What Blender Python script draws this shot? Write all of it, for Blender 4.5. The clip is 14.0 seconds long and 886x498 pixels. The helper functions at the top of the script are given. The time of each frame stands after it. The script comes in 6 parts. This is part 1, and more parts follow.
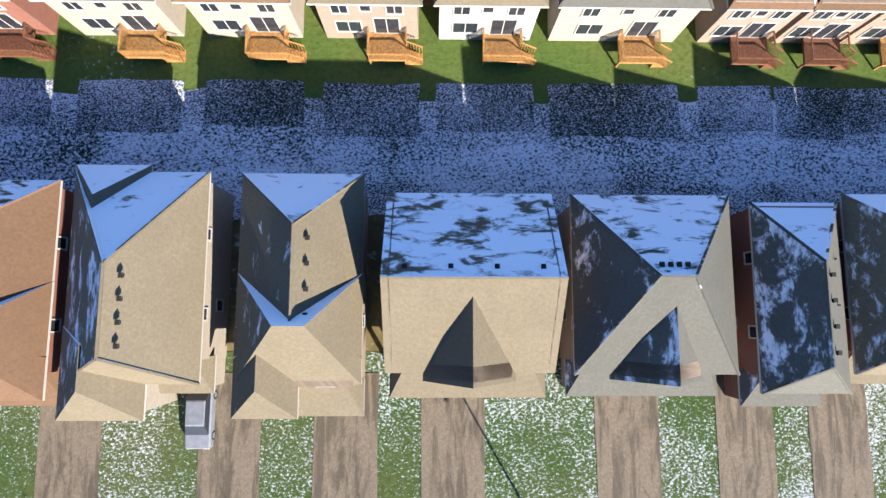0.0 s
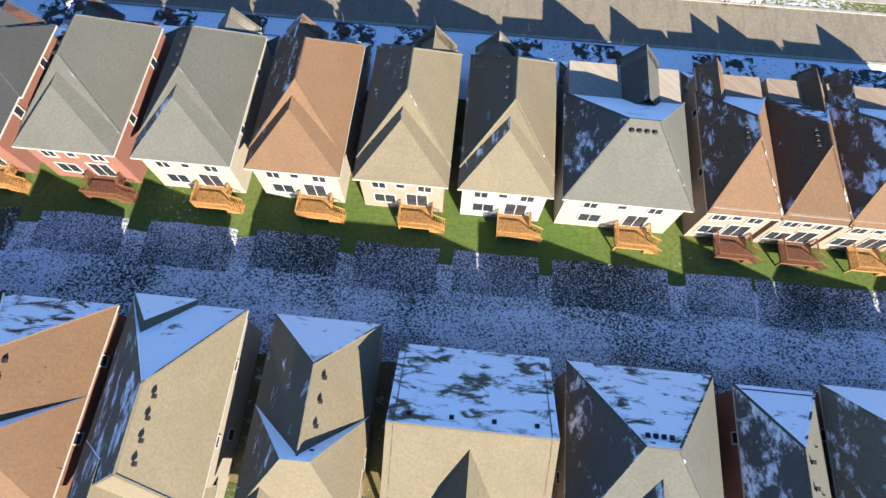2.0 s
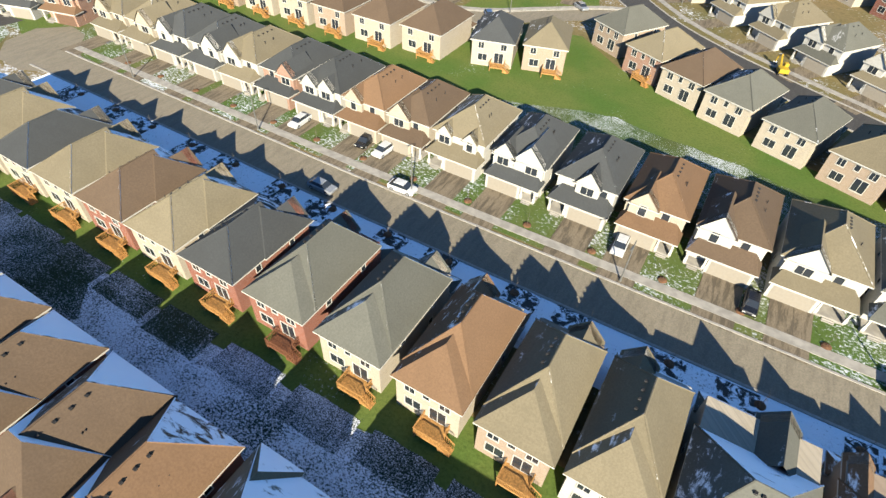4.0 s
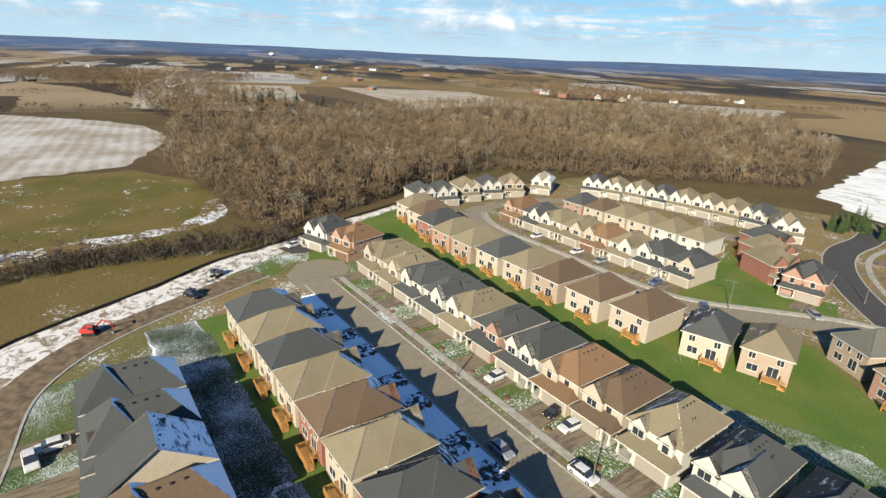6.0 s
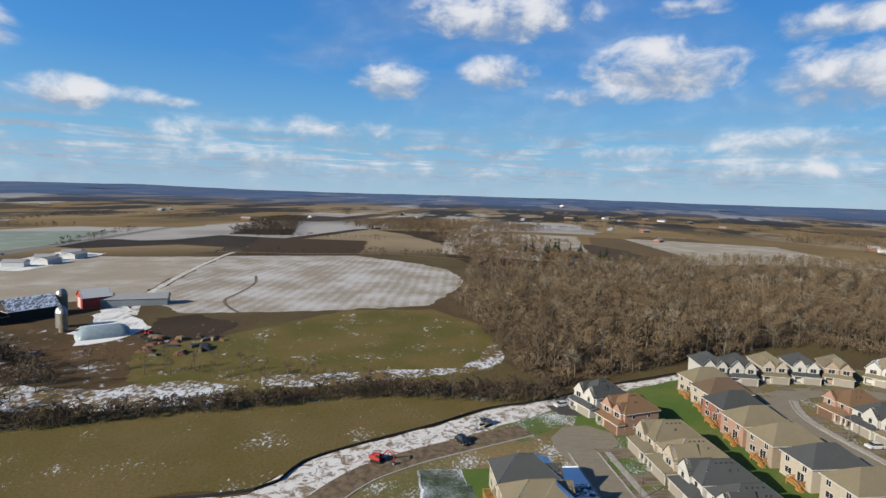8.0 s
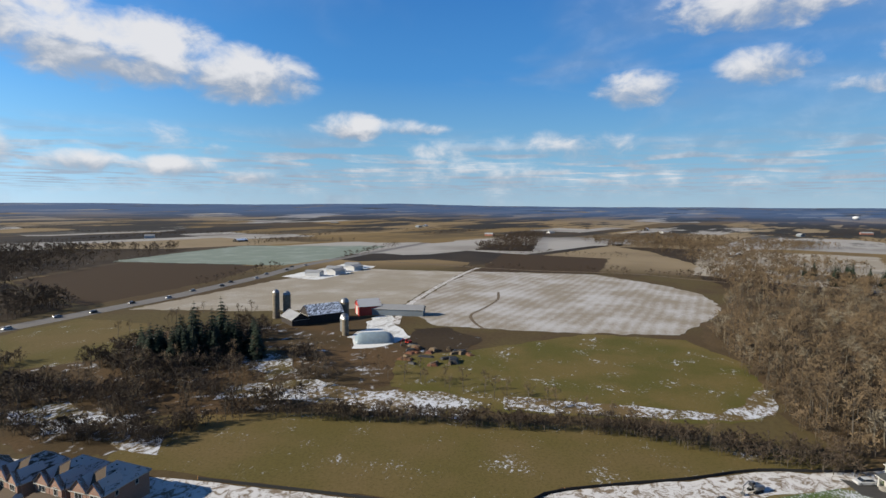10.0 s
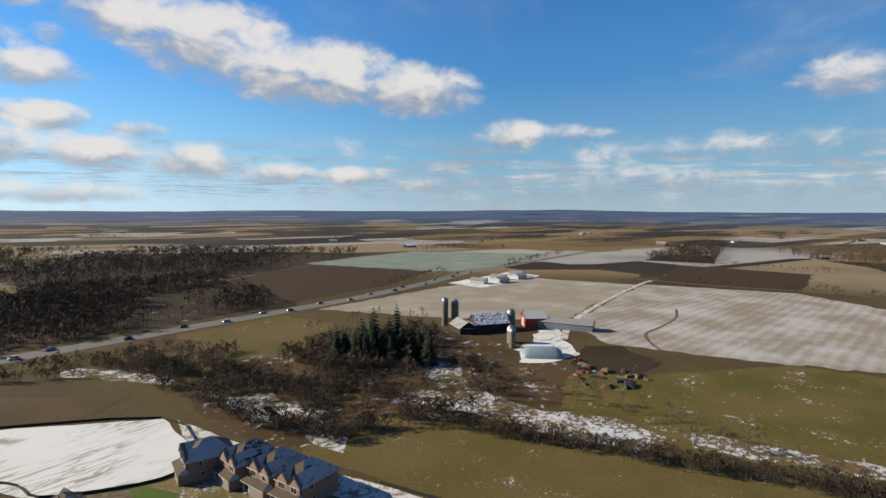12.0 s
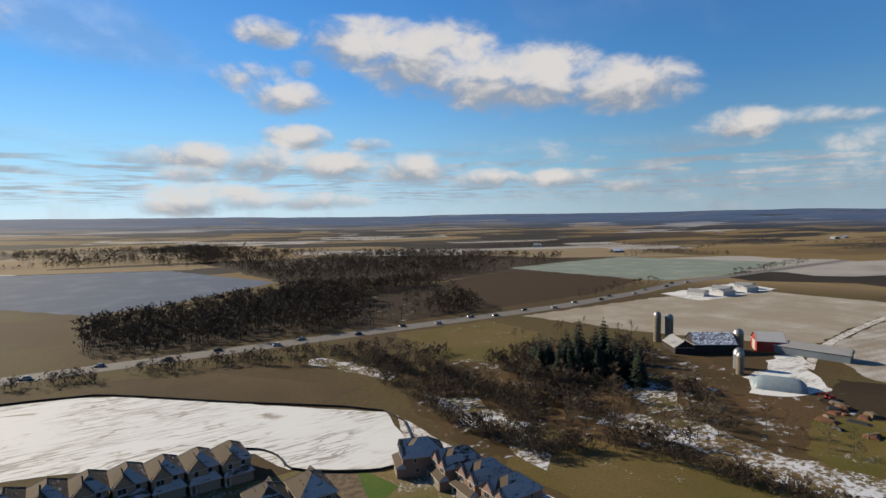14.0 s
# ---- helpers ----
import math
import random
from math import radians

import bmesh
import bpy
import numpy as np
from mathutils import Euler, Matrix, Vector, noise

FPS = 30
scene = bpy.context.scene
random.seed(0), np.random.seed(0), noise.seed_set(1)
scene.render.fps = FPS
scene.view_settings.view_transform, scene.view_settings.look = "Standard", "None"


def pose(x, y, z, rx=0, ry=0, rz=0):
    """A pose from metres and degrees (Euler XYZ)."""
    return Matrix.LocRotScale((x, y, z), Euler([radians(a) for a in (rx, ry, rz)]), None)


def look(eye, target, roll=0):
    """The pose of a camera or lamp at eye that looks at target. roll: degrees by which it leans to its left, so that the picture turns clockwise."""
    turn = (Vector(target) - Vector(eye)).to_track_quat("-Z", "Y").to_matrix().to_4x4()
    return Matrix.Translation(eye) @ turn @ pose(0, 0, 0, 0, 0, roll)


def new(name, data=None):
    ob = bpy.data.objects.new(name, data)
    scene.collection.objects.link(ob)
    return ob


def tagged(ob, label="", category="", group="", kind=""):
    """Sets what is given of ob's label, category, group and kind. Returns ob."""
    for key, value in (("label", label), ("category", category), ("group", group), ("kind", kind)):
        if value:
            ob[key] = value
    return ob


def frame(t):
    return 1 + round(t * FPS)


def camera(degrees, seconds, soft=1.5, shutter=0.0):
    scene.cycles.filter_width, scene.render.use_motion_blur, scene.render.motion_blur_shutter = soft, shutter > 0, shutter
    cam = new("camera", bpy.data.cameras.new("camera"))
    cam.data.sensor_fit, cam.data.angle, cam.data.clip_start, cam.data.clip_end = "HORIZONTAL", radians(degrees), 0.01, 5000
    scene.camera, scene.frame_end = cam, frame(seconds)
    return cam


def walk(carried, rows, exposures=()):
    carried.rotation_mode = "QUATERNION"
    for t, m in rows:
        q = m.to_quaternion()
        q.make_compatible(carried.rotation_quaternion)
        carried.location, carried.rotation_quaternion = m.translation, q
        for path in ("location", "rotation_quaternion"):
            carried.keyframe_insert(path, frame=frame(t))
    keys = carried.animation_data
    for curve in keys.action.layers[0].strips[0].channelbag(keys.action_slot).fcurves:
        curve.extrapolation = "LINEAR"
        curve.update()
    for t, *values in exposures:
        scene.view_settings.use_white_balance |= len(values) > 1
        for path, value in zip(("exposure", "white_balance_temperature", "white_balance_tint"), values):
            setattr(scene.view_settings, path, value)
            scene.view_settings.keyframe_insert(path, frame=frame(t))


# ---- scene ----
# ---- camera ----
cam = camera(79.37, 14.0, soft=1.5)
PATH = [
    (0.0, pose(0.01, 0.06, 39.85, 6.52, -1.09, 0.12)),
    (0.5, pose(0.02, 0.04, 40.94, 9.47, -1.06, 0.76)),
    (1.0, pose(-0.00, 0.00, 42.00, 13.07, -1.12, 1.67)),
    (1.5, pose(0.06, -0.09, 43.04, 17.46, -1.07, 2.85)),
    (2.0, pose(0.15, -0.41, 44.07, 22.23, -1.06, 5.61)),
    (2.2, pose(0.16, -0.54, 44.45, 24.25, -1.11, 7.29)),
    (4.3, pose(-0.56, -1.57, 50.90, 49.25, -2.45, 34.68)),
    (4.5, pose(-0.55, -1.56, 51.35, 51.74, -2.46, 36.92)),
    (5.0, pose(-0.74, -1.59, 52.48, 57.91, -2.49, 42.89)),
    (5.5, pose(-0.90, -1.47, 53.62, 64.06, -2.27, 48.48)),
    (6.0, pose(-0.95, -1.66, 54.55, 70.14, -2.28, 54.39)),
    (6.5, pose(-1.02, -1.81, 55.61, 75.52, -2.31, 61.22)),
    (7.0, pose(-1.09, -1.82, 56.90, 79.56, -2.00, 68.62)),
    (7.5, pose(-1.19, -1.76, 58.20, 82.29, -1.91, 75.95)),
    (8.0, pose(-1.16, -1.65, 59.43, 84.45, -1.67, 83.71)),
    (8.5, pose(-1.15, -1.42, 60.44, 86.00, -1.26, 91.29)),
    (9.0, pose(-1.53, -1.11, 61.49, 85.86, -0.93, 98.30)),
    (11.5, pose(-4.66, -8.94, 64.33, 85.96, -0.26, 121.13)),
    (12.0, pose(-4.75, -9.31, 65.22, 86.05, -0.25, 125.84)),
    (12.5, pose(-4.83, -9.65, 66.13, 86.07, -0.03, 130.55)),
    (13.0, pose(-4.87, -9.97, 67.00, 86.14, 0.14, 135.69)),
    (13.5, pose(-4.98, -10.24, 67.83, 86.25, 0.35, 141.32)),
    (14.0, pose(-5.18, -10.53, 68.67, 86.38, 0.61, 147.43)),
]
walk(cam, PATH, exposures=[(0.0, 1.97, 6000, 18), (2.0, 2.08, 6200, 14), (4.5, 1.74, 6550, 8), (5.5, 1.6, 6600, 8), (6.5, 1.26, 6650, 10), (7.5, 0.94, 6250, 11), (9.0, 0.90, 6200, 11), (11.5, 0.88, 6650, 11), (14.0, 0.70, 6800, 12)])

# ---- light ----
SUN_AZ, SUN_EL = 30.0, 25.0      # degrees east of south, degrees up
world = bpy.data.worlds.new("world")
scene.world = world
world.use_nodes = True
sd = Vector((math.sin(radians(SUN_AZ)) * math.cos(radians(SUN_EL)), -math.cos(radians(SUN_AZ)) * math.cos(radians(SUN_EL)), math.sin(radians(SUN_EL))))
sun = bpy.data.lights.new("sun", "SUN")
sun.energy, sun.angle, sun.color = 5.0, radians(0.5), (1.0, 0.905, 0.72)
sun_ob = new("sun", sun)
sun_ob.matrix_world = look(sd * 400, (0, 0, 0))
scene.view_settings.exposure = 0.0


def nd(tree, kind, **kw):
    n = tree.nodes.new(kind)
    for k, v in kw.items():
        if k == "ins":
            for i, val in v.items():
                n.inputs[i].default_value = val
        elif k == "op":
            n.operation = v
        elif k == "blend":
            n.blend_type = v
        elif k == "data":
            n.data_type = v
    return n


def mth(tree, op, a, b=None, c=None):
    n = tree.nodes.new("ShaderNodeMath")
    n.operation = op
    for i, v in enumerate((a, b, c)):
        if v is None:
            continue
        if isinstance(v, (int, float)):
            n.inputs[i].default_value = v
        else:
            tree.links.new(v, n.inputs[i])
    return n.outputs[0]


def mixc(tree, fac, a, b):
    n = tree.nodes.new("ShaderNodeMix")
    n.data_type = "RGBA"
    for s, v in ((n.inputs[0], fac), (n.inputs[6], a), (n.inputs[7], b)):
        if isinstance(v, (int, float)):
            s.default_value = v
        elif isinstance(v, tuple):
            s.default_value = (*v, 1) if len(v) == 3 else v
        else:
            tree.links.new(v, s)
    return n.outputs[2]


def step(tree, v, lo, hi):
    n = tree.nodes.new("ShaderNodeMapRange")
    n.interpolation_type = "SMOOTHSTEP"
    tree.links.new(v, n.inputs[0])
    n.inputs[1].default_value, n.inputs[2].default_value = lo, hi
    return n.outputs[0]


def noi(tree, vec, scale, detail=3.0, rough=0.55, distort=0.0):
    n = tree.nodes.new("ShaderNodeTexNoise")
    n.inputs["Scale"].default_value, n.inputs["Detail"].default_value = scale, detail
    n.inputs["Roughness"].default_value, n.inputs["Distortion"].default_value = rough, distort
    if vec is not None:
        tree.links.new(vec, n.inputs["Vector"])
    return n.outputs["Fac"]


def scaled(tree, vec, s):
    n = tree.nodes.new("ShaderNodeVectorMath")
    n.operation = "MULTIPLY"
    tree.links.new(vec, n.inputs[0])
    n.inputs[1].default_value = s
    return n.outputs[0]


def build_sky():
    t = world.node_tree
    t.nodes.clear()
    sky = t.nodes.new("ShaderNodeTexSky")
    sky.sky_type, sky.sun_disc = "NISHITA", False
    sky.sun_elevation, sky.sun_rotation = radians(SUN_EL), radians(180 - SUN_AZ)
    sky.air_density, sky.dust_density, sky.ozone_density = 1.0, 0.0, 5.0
    co = t.nodes.new("ShaderNodeTexCoord").outputs["Generated"]
    sep = t.nodes.new("ShaderNodeSeparateXYZ")
    t.links.new(co, sep.inputs[0])
    x, y, z = sep.outputs
    # heading west of north in degrees, and height over the horizon in degrees
    az = mth(t, "MULTIPLY", mth(t, "ARCTAN2", mth(t, "MULTIPLY", x, -1.0), y), 57.2958)
    az = mth(t, "WRAP", az, 360.0, 0.0)
    el = mth(t, "MULTIPLY", mth(t, "ARCSINE", z), 57.2958)
    # a flat cloud deck seen in perspective gives the small texture
    zz = mth(t, "MAXIMUM", z, 0.02)
    cv = t.nodes.new("ShaderNodeCombineXYZ")
    t.links.new(mth(t, "MULTIPLY", az, 0.26), cv.inputs[0])
    t.links.new(mth(t, "MULTIPLY", el, 0.42), cv.inputs[1])
    n1 = noi(t, cv.outputs[0], 1.0, 6.0, 0.58, 0.3)
    deck = t.nodes.new("ShaderNodeCombineXYZ")
    t.links.new(mth(t, "DIVIDE", x, zz), deck.inputs[0])
    t.links.new(mth(t, "DIVIDE", y, zz), deck.inputs[1])
    n2 = noi(t, deck.outputs[0], 0.55, 5.0, 0.55, 0.2)
    field = None
    shade = None
    for ca, ce, ra, re, thick in CLOUDS:
        dx = mth(t, "DIVIDE", mth(t, "SUBTRACT", az, ca), ra)
        dy = mth(t, "DIVIDE", mth(t, "SUBTRACT", el, ce), re)
        d = mth(t, "ADD", mth(t, "MULTIPLY", dx, dx), mth(t, "MULTIPLY", dy, dy))
        m = mth(t, "MULTIPLY", mth(t, "MAXIMUM", mth(t, "SUBTRACT", 1.0, d), 0.0), thick)
        s = mth(t, "MULTIPLY", m, mth(t, "ADD", dy, 0.35))
        field = m if field is None else mth(t, "MAXIMUM", field, m)
        shade = s if shade is None else mth(t, "ADD", shade, s)
    body = mth(t, "ADD", mth(t, "MULTIPLY", field, 0.85), mth(t, "MULTIPLY", mth(t, "SUBTRACT", n1, 0.5), 1.7))
    cover = mth(t, "MULTIPLY", step(t, body, 0.02, 0.85), 0.96)
    cover = mth(t, "MULTIPLY", cover, step(t, field, 0.0, 0.45))
    # low band of small far clouds near the horizon
    low = mth(t, "MULTIPLY", step(t, el, 0.6, 2.2), mth(t, "SUBTRACT", 1.0, step(t, el, 4.5, 8.5)))
    lowc = mth(t, "MULTIPLY", low, step(t, n2, 0.42, 0.62))
    veil = mth(t, "MULTIPLY", step(t, noi(t, deck.outputs[0], 0.25, 4.0, 0.6, 0.8), 0.48, 0.75), 0.35)
    cover = mth(t, "MAXIMUM", cover, mth(t, "MAXIMUM", mth(t, "MULTIPLY", lowc, 0.75), veil))
    lit = step(t, mth(t, "ADD", shade, mth(t, "MULTIPLY", mth(t, "SUBTRACT", n1, 0.5), 2.2)), -0.22, 0.66)
    cloud = mixc(t, lit, (5.4, 6.1, 7.2), (12.2, 12.1, 12.0))
    hue = t.nodes.new("ShaderNodeHueSaturation")
    hue.inputs["Saturation"].default_value, hue.inputs["Value"].default_value = 1.1, 1.0
    t.links.new(sky.outputs[0], hue.inputs["Color"])
    ramp = t.nodes.new("ShaderNodeValToRGB")
    e = ramp.color_ramp.elements
    e[0].position, e[0].color = 0.0, (0.60, 0.80, 0.96, 1)
    e[1].position, e[1].color = 1.0, (0.075, 0.15, 0.32, 1)
    for pos, c in ((0.09, (0.35, 0.71, 1.0)), (0.22, (0.13, 0.455, 0.965)), (0.42, (0.055, 0.265, 0.755)), (0.66, (0.075, 0.19, 0.46))):
        e.new(pos).color = (*c, 1)
    t.links.new(mth(t, "DIVIDE", mth(t, "MAXIMUM", el, 0.0), 60.0), ramp.inputs[0])
    clear = scaled(t, ramp.outputs[0], (10.2, 11.0, 11.4))
    clear = mixc(t, 0.85, hue.outputs[0], clear)
    # the sky is brighter on the sun's side
    side = mth(t, "ADD", mth(t, "MULTIPLY", x, math.sin(radians(SUN_AZ))), mth(t, "MULTIPLY", y, -math.cos(radians(SUN_AZ))))
    glow = mth(t, "ADD", mth(t, "MULTIPLY", step(t, side, -0.1, 1.0), 0.75), 0.95)
    gv = t.nodes.new("ShaderNodeVectorMath")
    gv.operation = "SCALE"
    t.links.new(clear, gv.inputs[0])
    t.links.new(glow, gv.inputs["Scale"])
    clear = gv.outputs[0]
    col = scaled(t, mixc(t, cover, clear, cloud), (0.70, 0.70, 0.70))
    bg = t.nodes.new("ShaderNodeBackground")
    bg.inputs["Strength"].default_value = 0.05
    t.links.new(col, bg.inputs[0])
    out = t.nodes.new("ShaderNodeOutputWorld")
    t.links.new(bg.outputs[0], out.inputs[0])


# heading west of north, height, half width, half height, density: the larger clouds
CLOUDS = [
    (155.2, 17.2, 8.4, 3.2, 1), (148.7, 15.9, 9.7, 4.8, 1), (141.8, 13.7, 8.4, 4.2, 1), (136.5, 14.1, 7.1, 4.2, 1), (128.8, 12.6, 8.4, 3.4, 1),
    (164.9, 17.8, 4.5, 1.8, 0.9), (163.1, 11.8, 5.2, 2.2, 0.9), (166.6, 13.6, 5.2, 2.2, 0.6), (161.6, 14.8, 1.9, 1.2, 0.6), (162.5, 8.0, 4.8, 1.7, 1),
    (155.5, 7.4, 3.5, 1.0, 0.8), (171.7, 5.8, 6.5, 1.8, 1), (166.3, 5.5, 5.2, 2.6, 1), (158.6, 5.3, 5.8, 2.1, 1), (150.6, 4.8, 5.2, 2.1, 1),
    (142.5, 3.8, 5.2, 1.4, 0.9), (135.3, 3.7, 5.2, 1.4, 0.85), (128.1, 2.9, 4.5, 1.0, 0.8), (172.9, 4.2, 3.9, 1.0, 0.8), (170.2, 1.9, 9.0, 1.7, 0.9),
    (173.0, 1.2, 5.8, 1.5, 0.9), (161.3, 1.5, 8.4, 1.2, 0.8), (118.2, 8.2, 4.0, 1.9, 0.95), (112.2, 8.1, 5.2, 1.0, 0.55), (107.3, 5.8, 8.4, 1.5, 0.5),
    (102.8, 3.3, 9.7, 2.2, 0.5), (131.7, 5.4, 2.3, 0.8, 0.5), (136.5, 6.4, 8.4, 1.9, 0.35), (119.4, 8.0, 5.0, 1.6, 0.4), (113.5, 8.3, 4.6, 1.2, 0.5),
    (78.6, 18.1, 12.9, 3.3, 0.8), (60.2, 17.9, 5.2, 1.2, 0.6), (48.6, 15.4, 6.8, 1.8, 0.7), (62.5, 12.8, 9.5, 3.8, 0.85), (69.0, 10.4, 7.0, 1.3, 0.55),
    (89.3, 11.6, 5.2, 2.3, 0.8), (78.3, 12.8, 5.2, 2.3, 0.8), (47.5, 11.2, 7.0, 3.6, 0.85), (95.4, 6.3, 11.4, 2.1, 0.5), (105.7, 6.3, 9.1, 1.5, 0.45),
    (106.9, 4.0, 13.7, 2.1, 0.45), (50.6, 5.6, 12.1, 2.0, 0.6), (64.0, 4.8, 10.6, 1.2, 0.5), (54.5, 3.3, 16.7, 1.5, 0.5), (84.2, 2.6, 18.2, 1.2, 0.4),
    (190.0, 16.0, 6.0, 3.0, 0.8), (40.0, 6.5, 8.0, 1.6, 0.6), (25.0, 6.0, 8.0, 1.5, 0.6), (15.0, 10.0, 10.0, 4.0, 0.7), (245.0, 16.0, 12.0, 5.0, 0.8),
    (310.0, 15.0, 12.0, 5.0, 0.8),
]
build_sky()

# ---- materials ----
def material(name, rough=0.8, metal=0.0, spec=0.3):
    m = bpy.data.materials.new(name)
    m.use_nodes = True
    t = m.node_tree
    b = t.nodes["Principled BSDF"]
    b.inputs["Roughness"].default_value, b.inputs["Metallic"].default_value = rough, metal
    b.inputs["Specular IOR Level"].default_value = spec
    return m, t, b


def tone(col, k=0.48):
    """A base colour set against snow at 0.8: weathered outdoor surfaces are darker than they look in low sun."""
    return tuple(v * k for v in col)


def coords(t):
    g = t.nodes.new("ShaderNodeNewGeometry")
    return g.outputs["Position"], g.outputs["Normal"]


def bump(t, b, height, strength=0.3, dist=0.05):
    n = t.nodes.new("ShaderNodeBump")
    n.inputs["Strength"].default_value, n.inputs["Distance"].default_value = strength, dist
    t.links.new(height, n.inputs["Height"])
    t.links.new(n.outputs[0], b.inputs["Normal"])


def plain(name, col, rough=0.6, metal=0.0, var=0.12, scale=3.0, spec=0.3):
    m, t, b = material(name, rough, metal, spec)
    col = tone(col)
    p, _ = coords(t)
    n = noi(t, p, scale, 4)
    dark = tuple(c * (1 - var) for c in col)
    light = tuple(min(1, c * (1 + var)) for c in col)
    t.links.new(mixc(t, step(t, n, 0.3, 0.7), dark, light), b.inputs["Base Color"])
    return m


def random_tint(t, col, amount):
    i = t.nodes.new("ShaderNodeObjectInfo")
    h = t.nodes.new("ShaderNodeHueSaturation")
    t.links.new(mth(t, "ADD", mth(t, "MULTIPLY", i.outputs["Random"], amount), 1 - amount / 2), h.inputs["Value"])
    t.links.new(col, h.inputs["Color"])
    return h.outputs[0]


def shingles(name, col, snowy=1.0):
    """Asphalt shingles in courses, with old snow left on the slopes that face north and, thinner, west."""
    m, t, b = material(name, 0.9, 0, 0.2)
    col = tone(col)
    p, nrm = coords(t)
    sep = t.nodes.new("ShaderNodeSeparateXYZ")
    t.links.new(nrm, sep.inputs[0])
    ps = t.nodes.new("ShaderNodeSeparateXYZ")
    t.links.new(p, ps.inputs[0])
    fine = noi(t, p, 5.0, 5, 0.7)
    wide = noi(t, p, 0.35, 3)
    base = mixc(t, step(t, fine, 0.3, 0.7), tuple(c * 0.86 for c in col), tuple(c * 1.12 for c in col))
    base = mixc(t, mth(t, "MULTIPLY", step(t, wide, 0.35, 0.7), 0.3), base, tuple(c * 0.75 for c in col))
    course = mth(t, "FRACT", mth(t, "MULTIPLY", ps.outputs[2], 9.0))
    base = random_tint(t, base, 0.25)
    north = step(t, sep.outputs[1], 0.30, 0.42)
    west = step(t, mth(t, "MULTIPLY", sep.outputs[0], -1.0), 0.30, 0.42)
    s1 = noi(t, scaled(t, p, (0.5, 1.2, 1.2)), 0.9, 7, 0.66, 0.5)
    s2 = noi(t, scaled(t, p, (1.0, 0.35, 0.35)), 1.1, 8, 0.72, 0.3)
    info = t.nodes.new("ShaderNodeObjectInfo")
    off = mth(t, "MULTIPLY", mth(t, "SUBTRACT", info.outputs["Random"], 0.5), 0.20)
    cn = mth(t, "MULTIPLY", north, step(t, mth(t, "ADD", mth(t, "ADD", s1, off), mth(t, "MULTIPLY", step(t, sep.outputs[1], 0.64, 0.74), 0.2)), 0.39, 0.50))
    cw = mth(t, "MULTIPLY", west, mth(t, "MULTIPLY", step(t, mth(t, "ADD", s2, mth(t, "MULTIPLY", off, 0.7)), 0.565, 0.68), 0.8))
    snow = mth(t, "MULTIPLY", mth(t, "MAXIMUM", cn, cw), snowy)
    t.links.new(mixc(t, snow, base, (0.88, 0.89, 0.92)), b.inputs["Base Color"])
    bump(t, b, mth(t, "ADD", fine, mth(t, "MULTIPLY", course, 0.4)), 0.35, 0.03)
    return m


def brickwork(name, col):
    m, t, b = material(name, 0.85, 0, 0.25)
    col = tone(col)
    p, nrm = coords(t)
    s = t.nodes.new("ShaderNodeSeparateXYZ")
    t.links.new(p, s.inputs[0])
    c = t.nodes.new("ShaderNodeCombineXYZ")
    t.links.new(mth(t, "ADD", s.outputs[0], s.outputs[1]), c.inputs[0])
    t.links.new(s.outputs[2], c.inputs[1])
    br = t.nodes.new("ShaderNodeTexBrick")
    t.links.new(c.outputs[0], br.inputs["Vector"])
    br.inputs["Scale"].default_value = 1.0
    br.inputs["Brick Width"].default_value, br.inputs["Row Height"].default_value, br.inputs["Mortar Size"].default_value = 0.25, 0.08, 0.008
    br.inputs["Color1"].default_value = (*[v * 0.86 for v in col], 1)
    br.inputs["Color2"].default_value = (*[min(1, v * 1.12) for v in col], 1)
    br.inputs["Mortar"].default_value = (*[min(1, v * 0.8 + 0.08) for v in col], 1)
    w = noi(t, p, 0.8, 3)
    colr = mixc(t, mth(t, "MULTIPLY", step(t, w, 0.4, 0.75), 0.18), br.outputs["Color"], tuple(v * 0.7 for v in col))
    t.links.new(random_tint(t, colr, 0.08), b.inputs["Base Color"])
    bump(t, b, br.outputs["Fac"], -0.2, 0.01)
    return m


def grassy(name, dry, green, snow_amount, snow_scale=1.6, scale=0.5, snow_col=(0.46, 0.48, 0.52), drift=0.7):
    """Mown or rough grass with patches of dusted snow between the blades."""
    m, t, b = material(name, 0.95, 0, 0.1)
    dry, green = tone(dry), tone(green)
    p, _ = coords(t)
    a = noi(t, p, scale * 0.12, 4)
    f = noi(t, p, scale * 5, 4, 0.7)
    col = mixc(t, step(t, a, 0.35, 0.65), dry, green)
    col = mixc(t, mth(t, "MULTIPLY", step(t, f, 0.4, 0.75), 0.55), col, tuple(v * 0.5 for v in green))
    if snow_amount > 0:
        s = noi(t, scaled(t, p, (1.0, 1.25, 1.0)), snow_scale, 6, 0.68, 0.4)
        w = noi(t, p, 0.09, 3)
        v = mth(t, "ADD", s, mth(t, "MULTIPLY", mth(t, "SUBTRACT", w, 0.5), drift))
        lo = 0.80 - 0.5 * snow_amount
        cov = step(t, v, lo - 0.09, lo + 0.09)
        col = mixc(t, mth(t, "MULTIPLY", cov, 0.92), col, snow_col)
    t.links.new(col, b.inputs["Base Color"])
    bump(t, b, f, 0.6, 0.12)
    return m


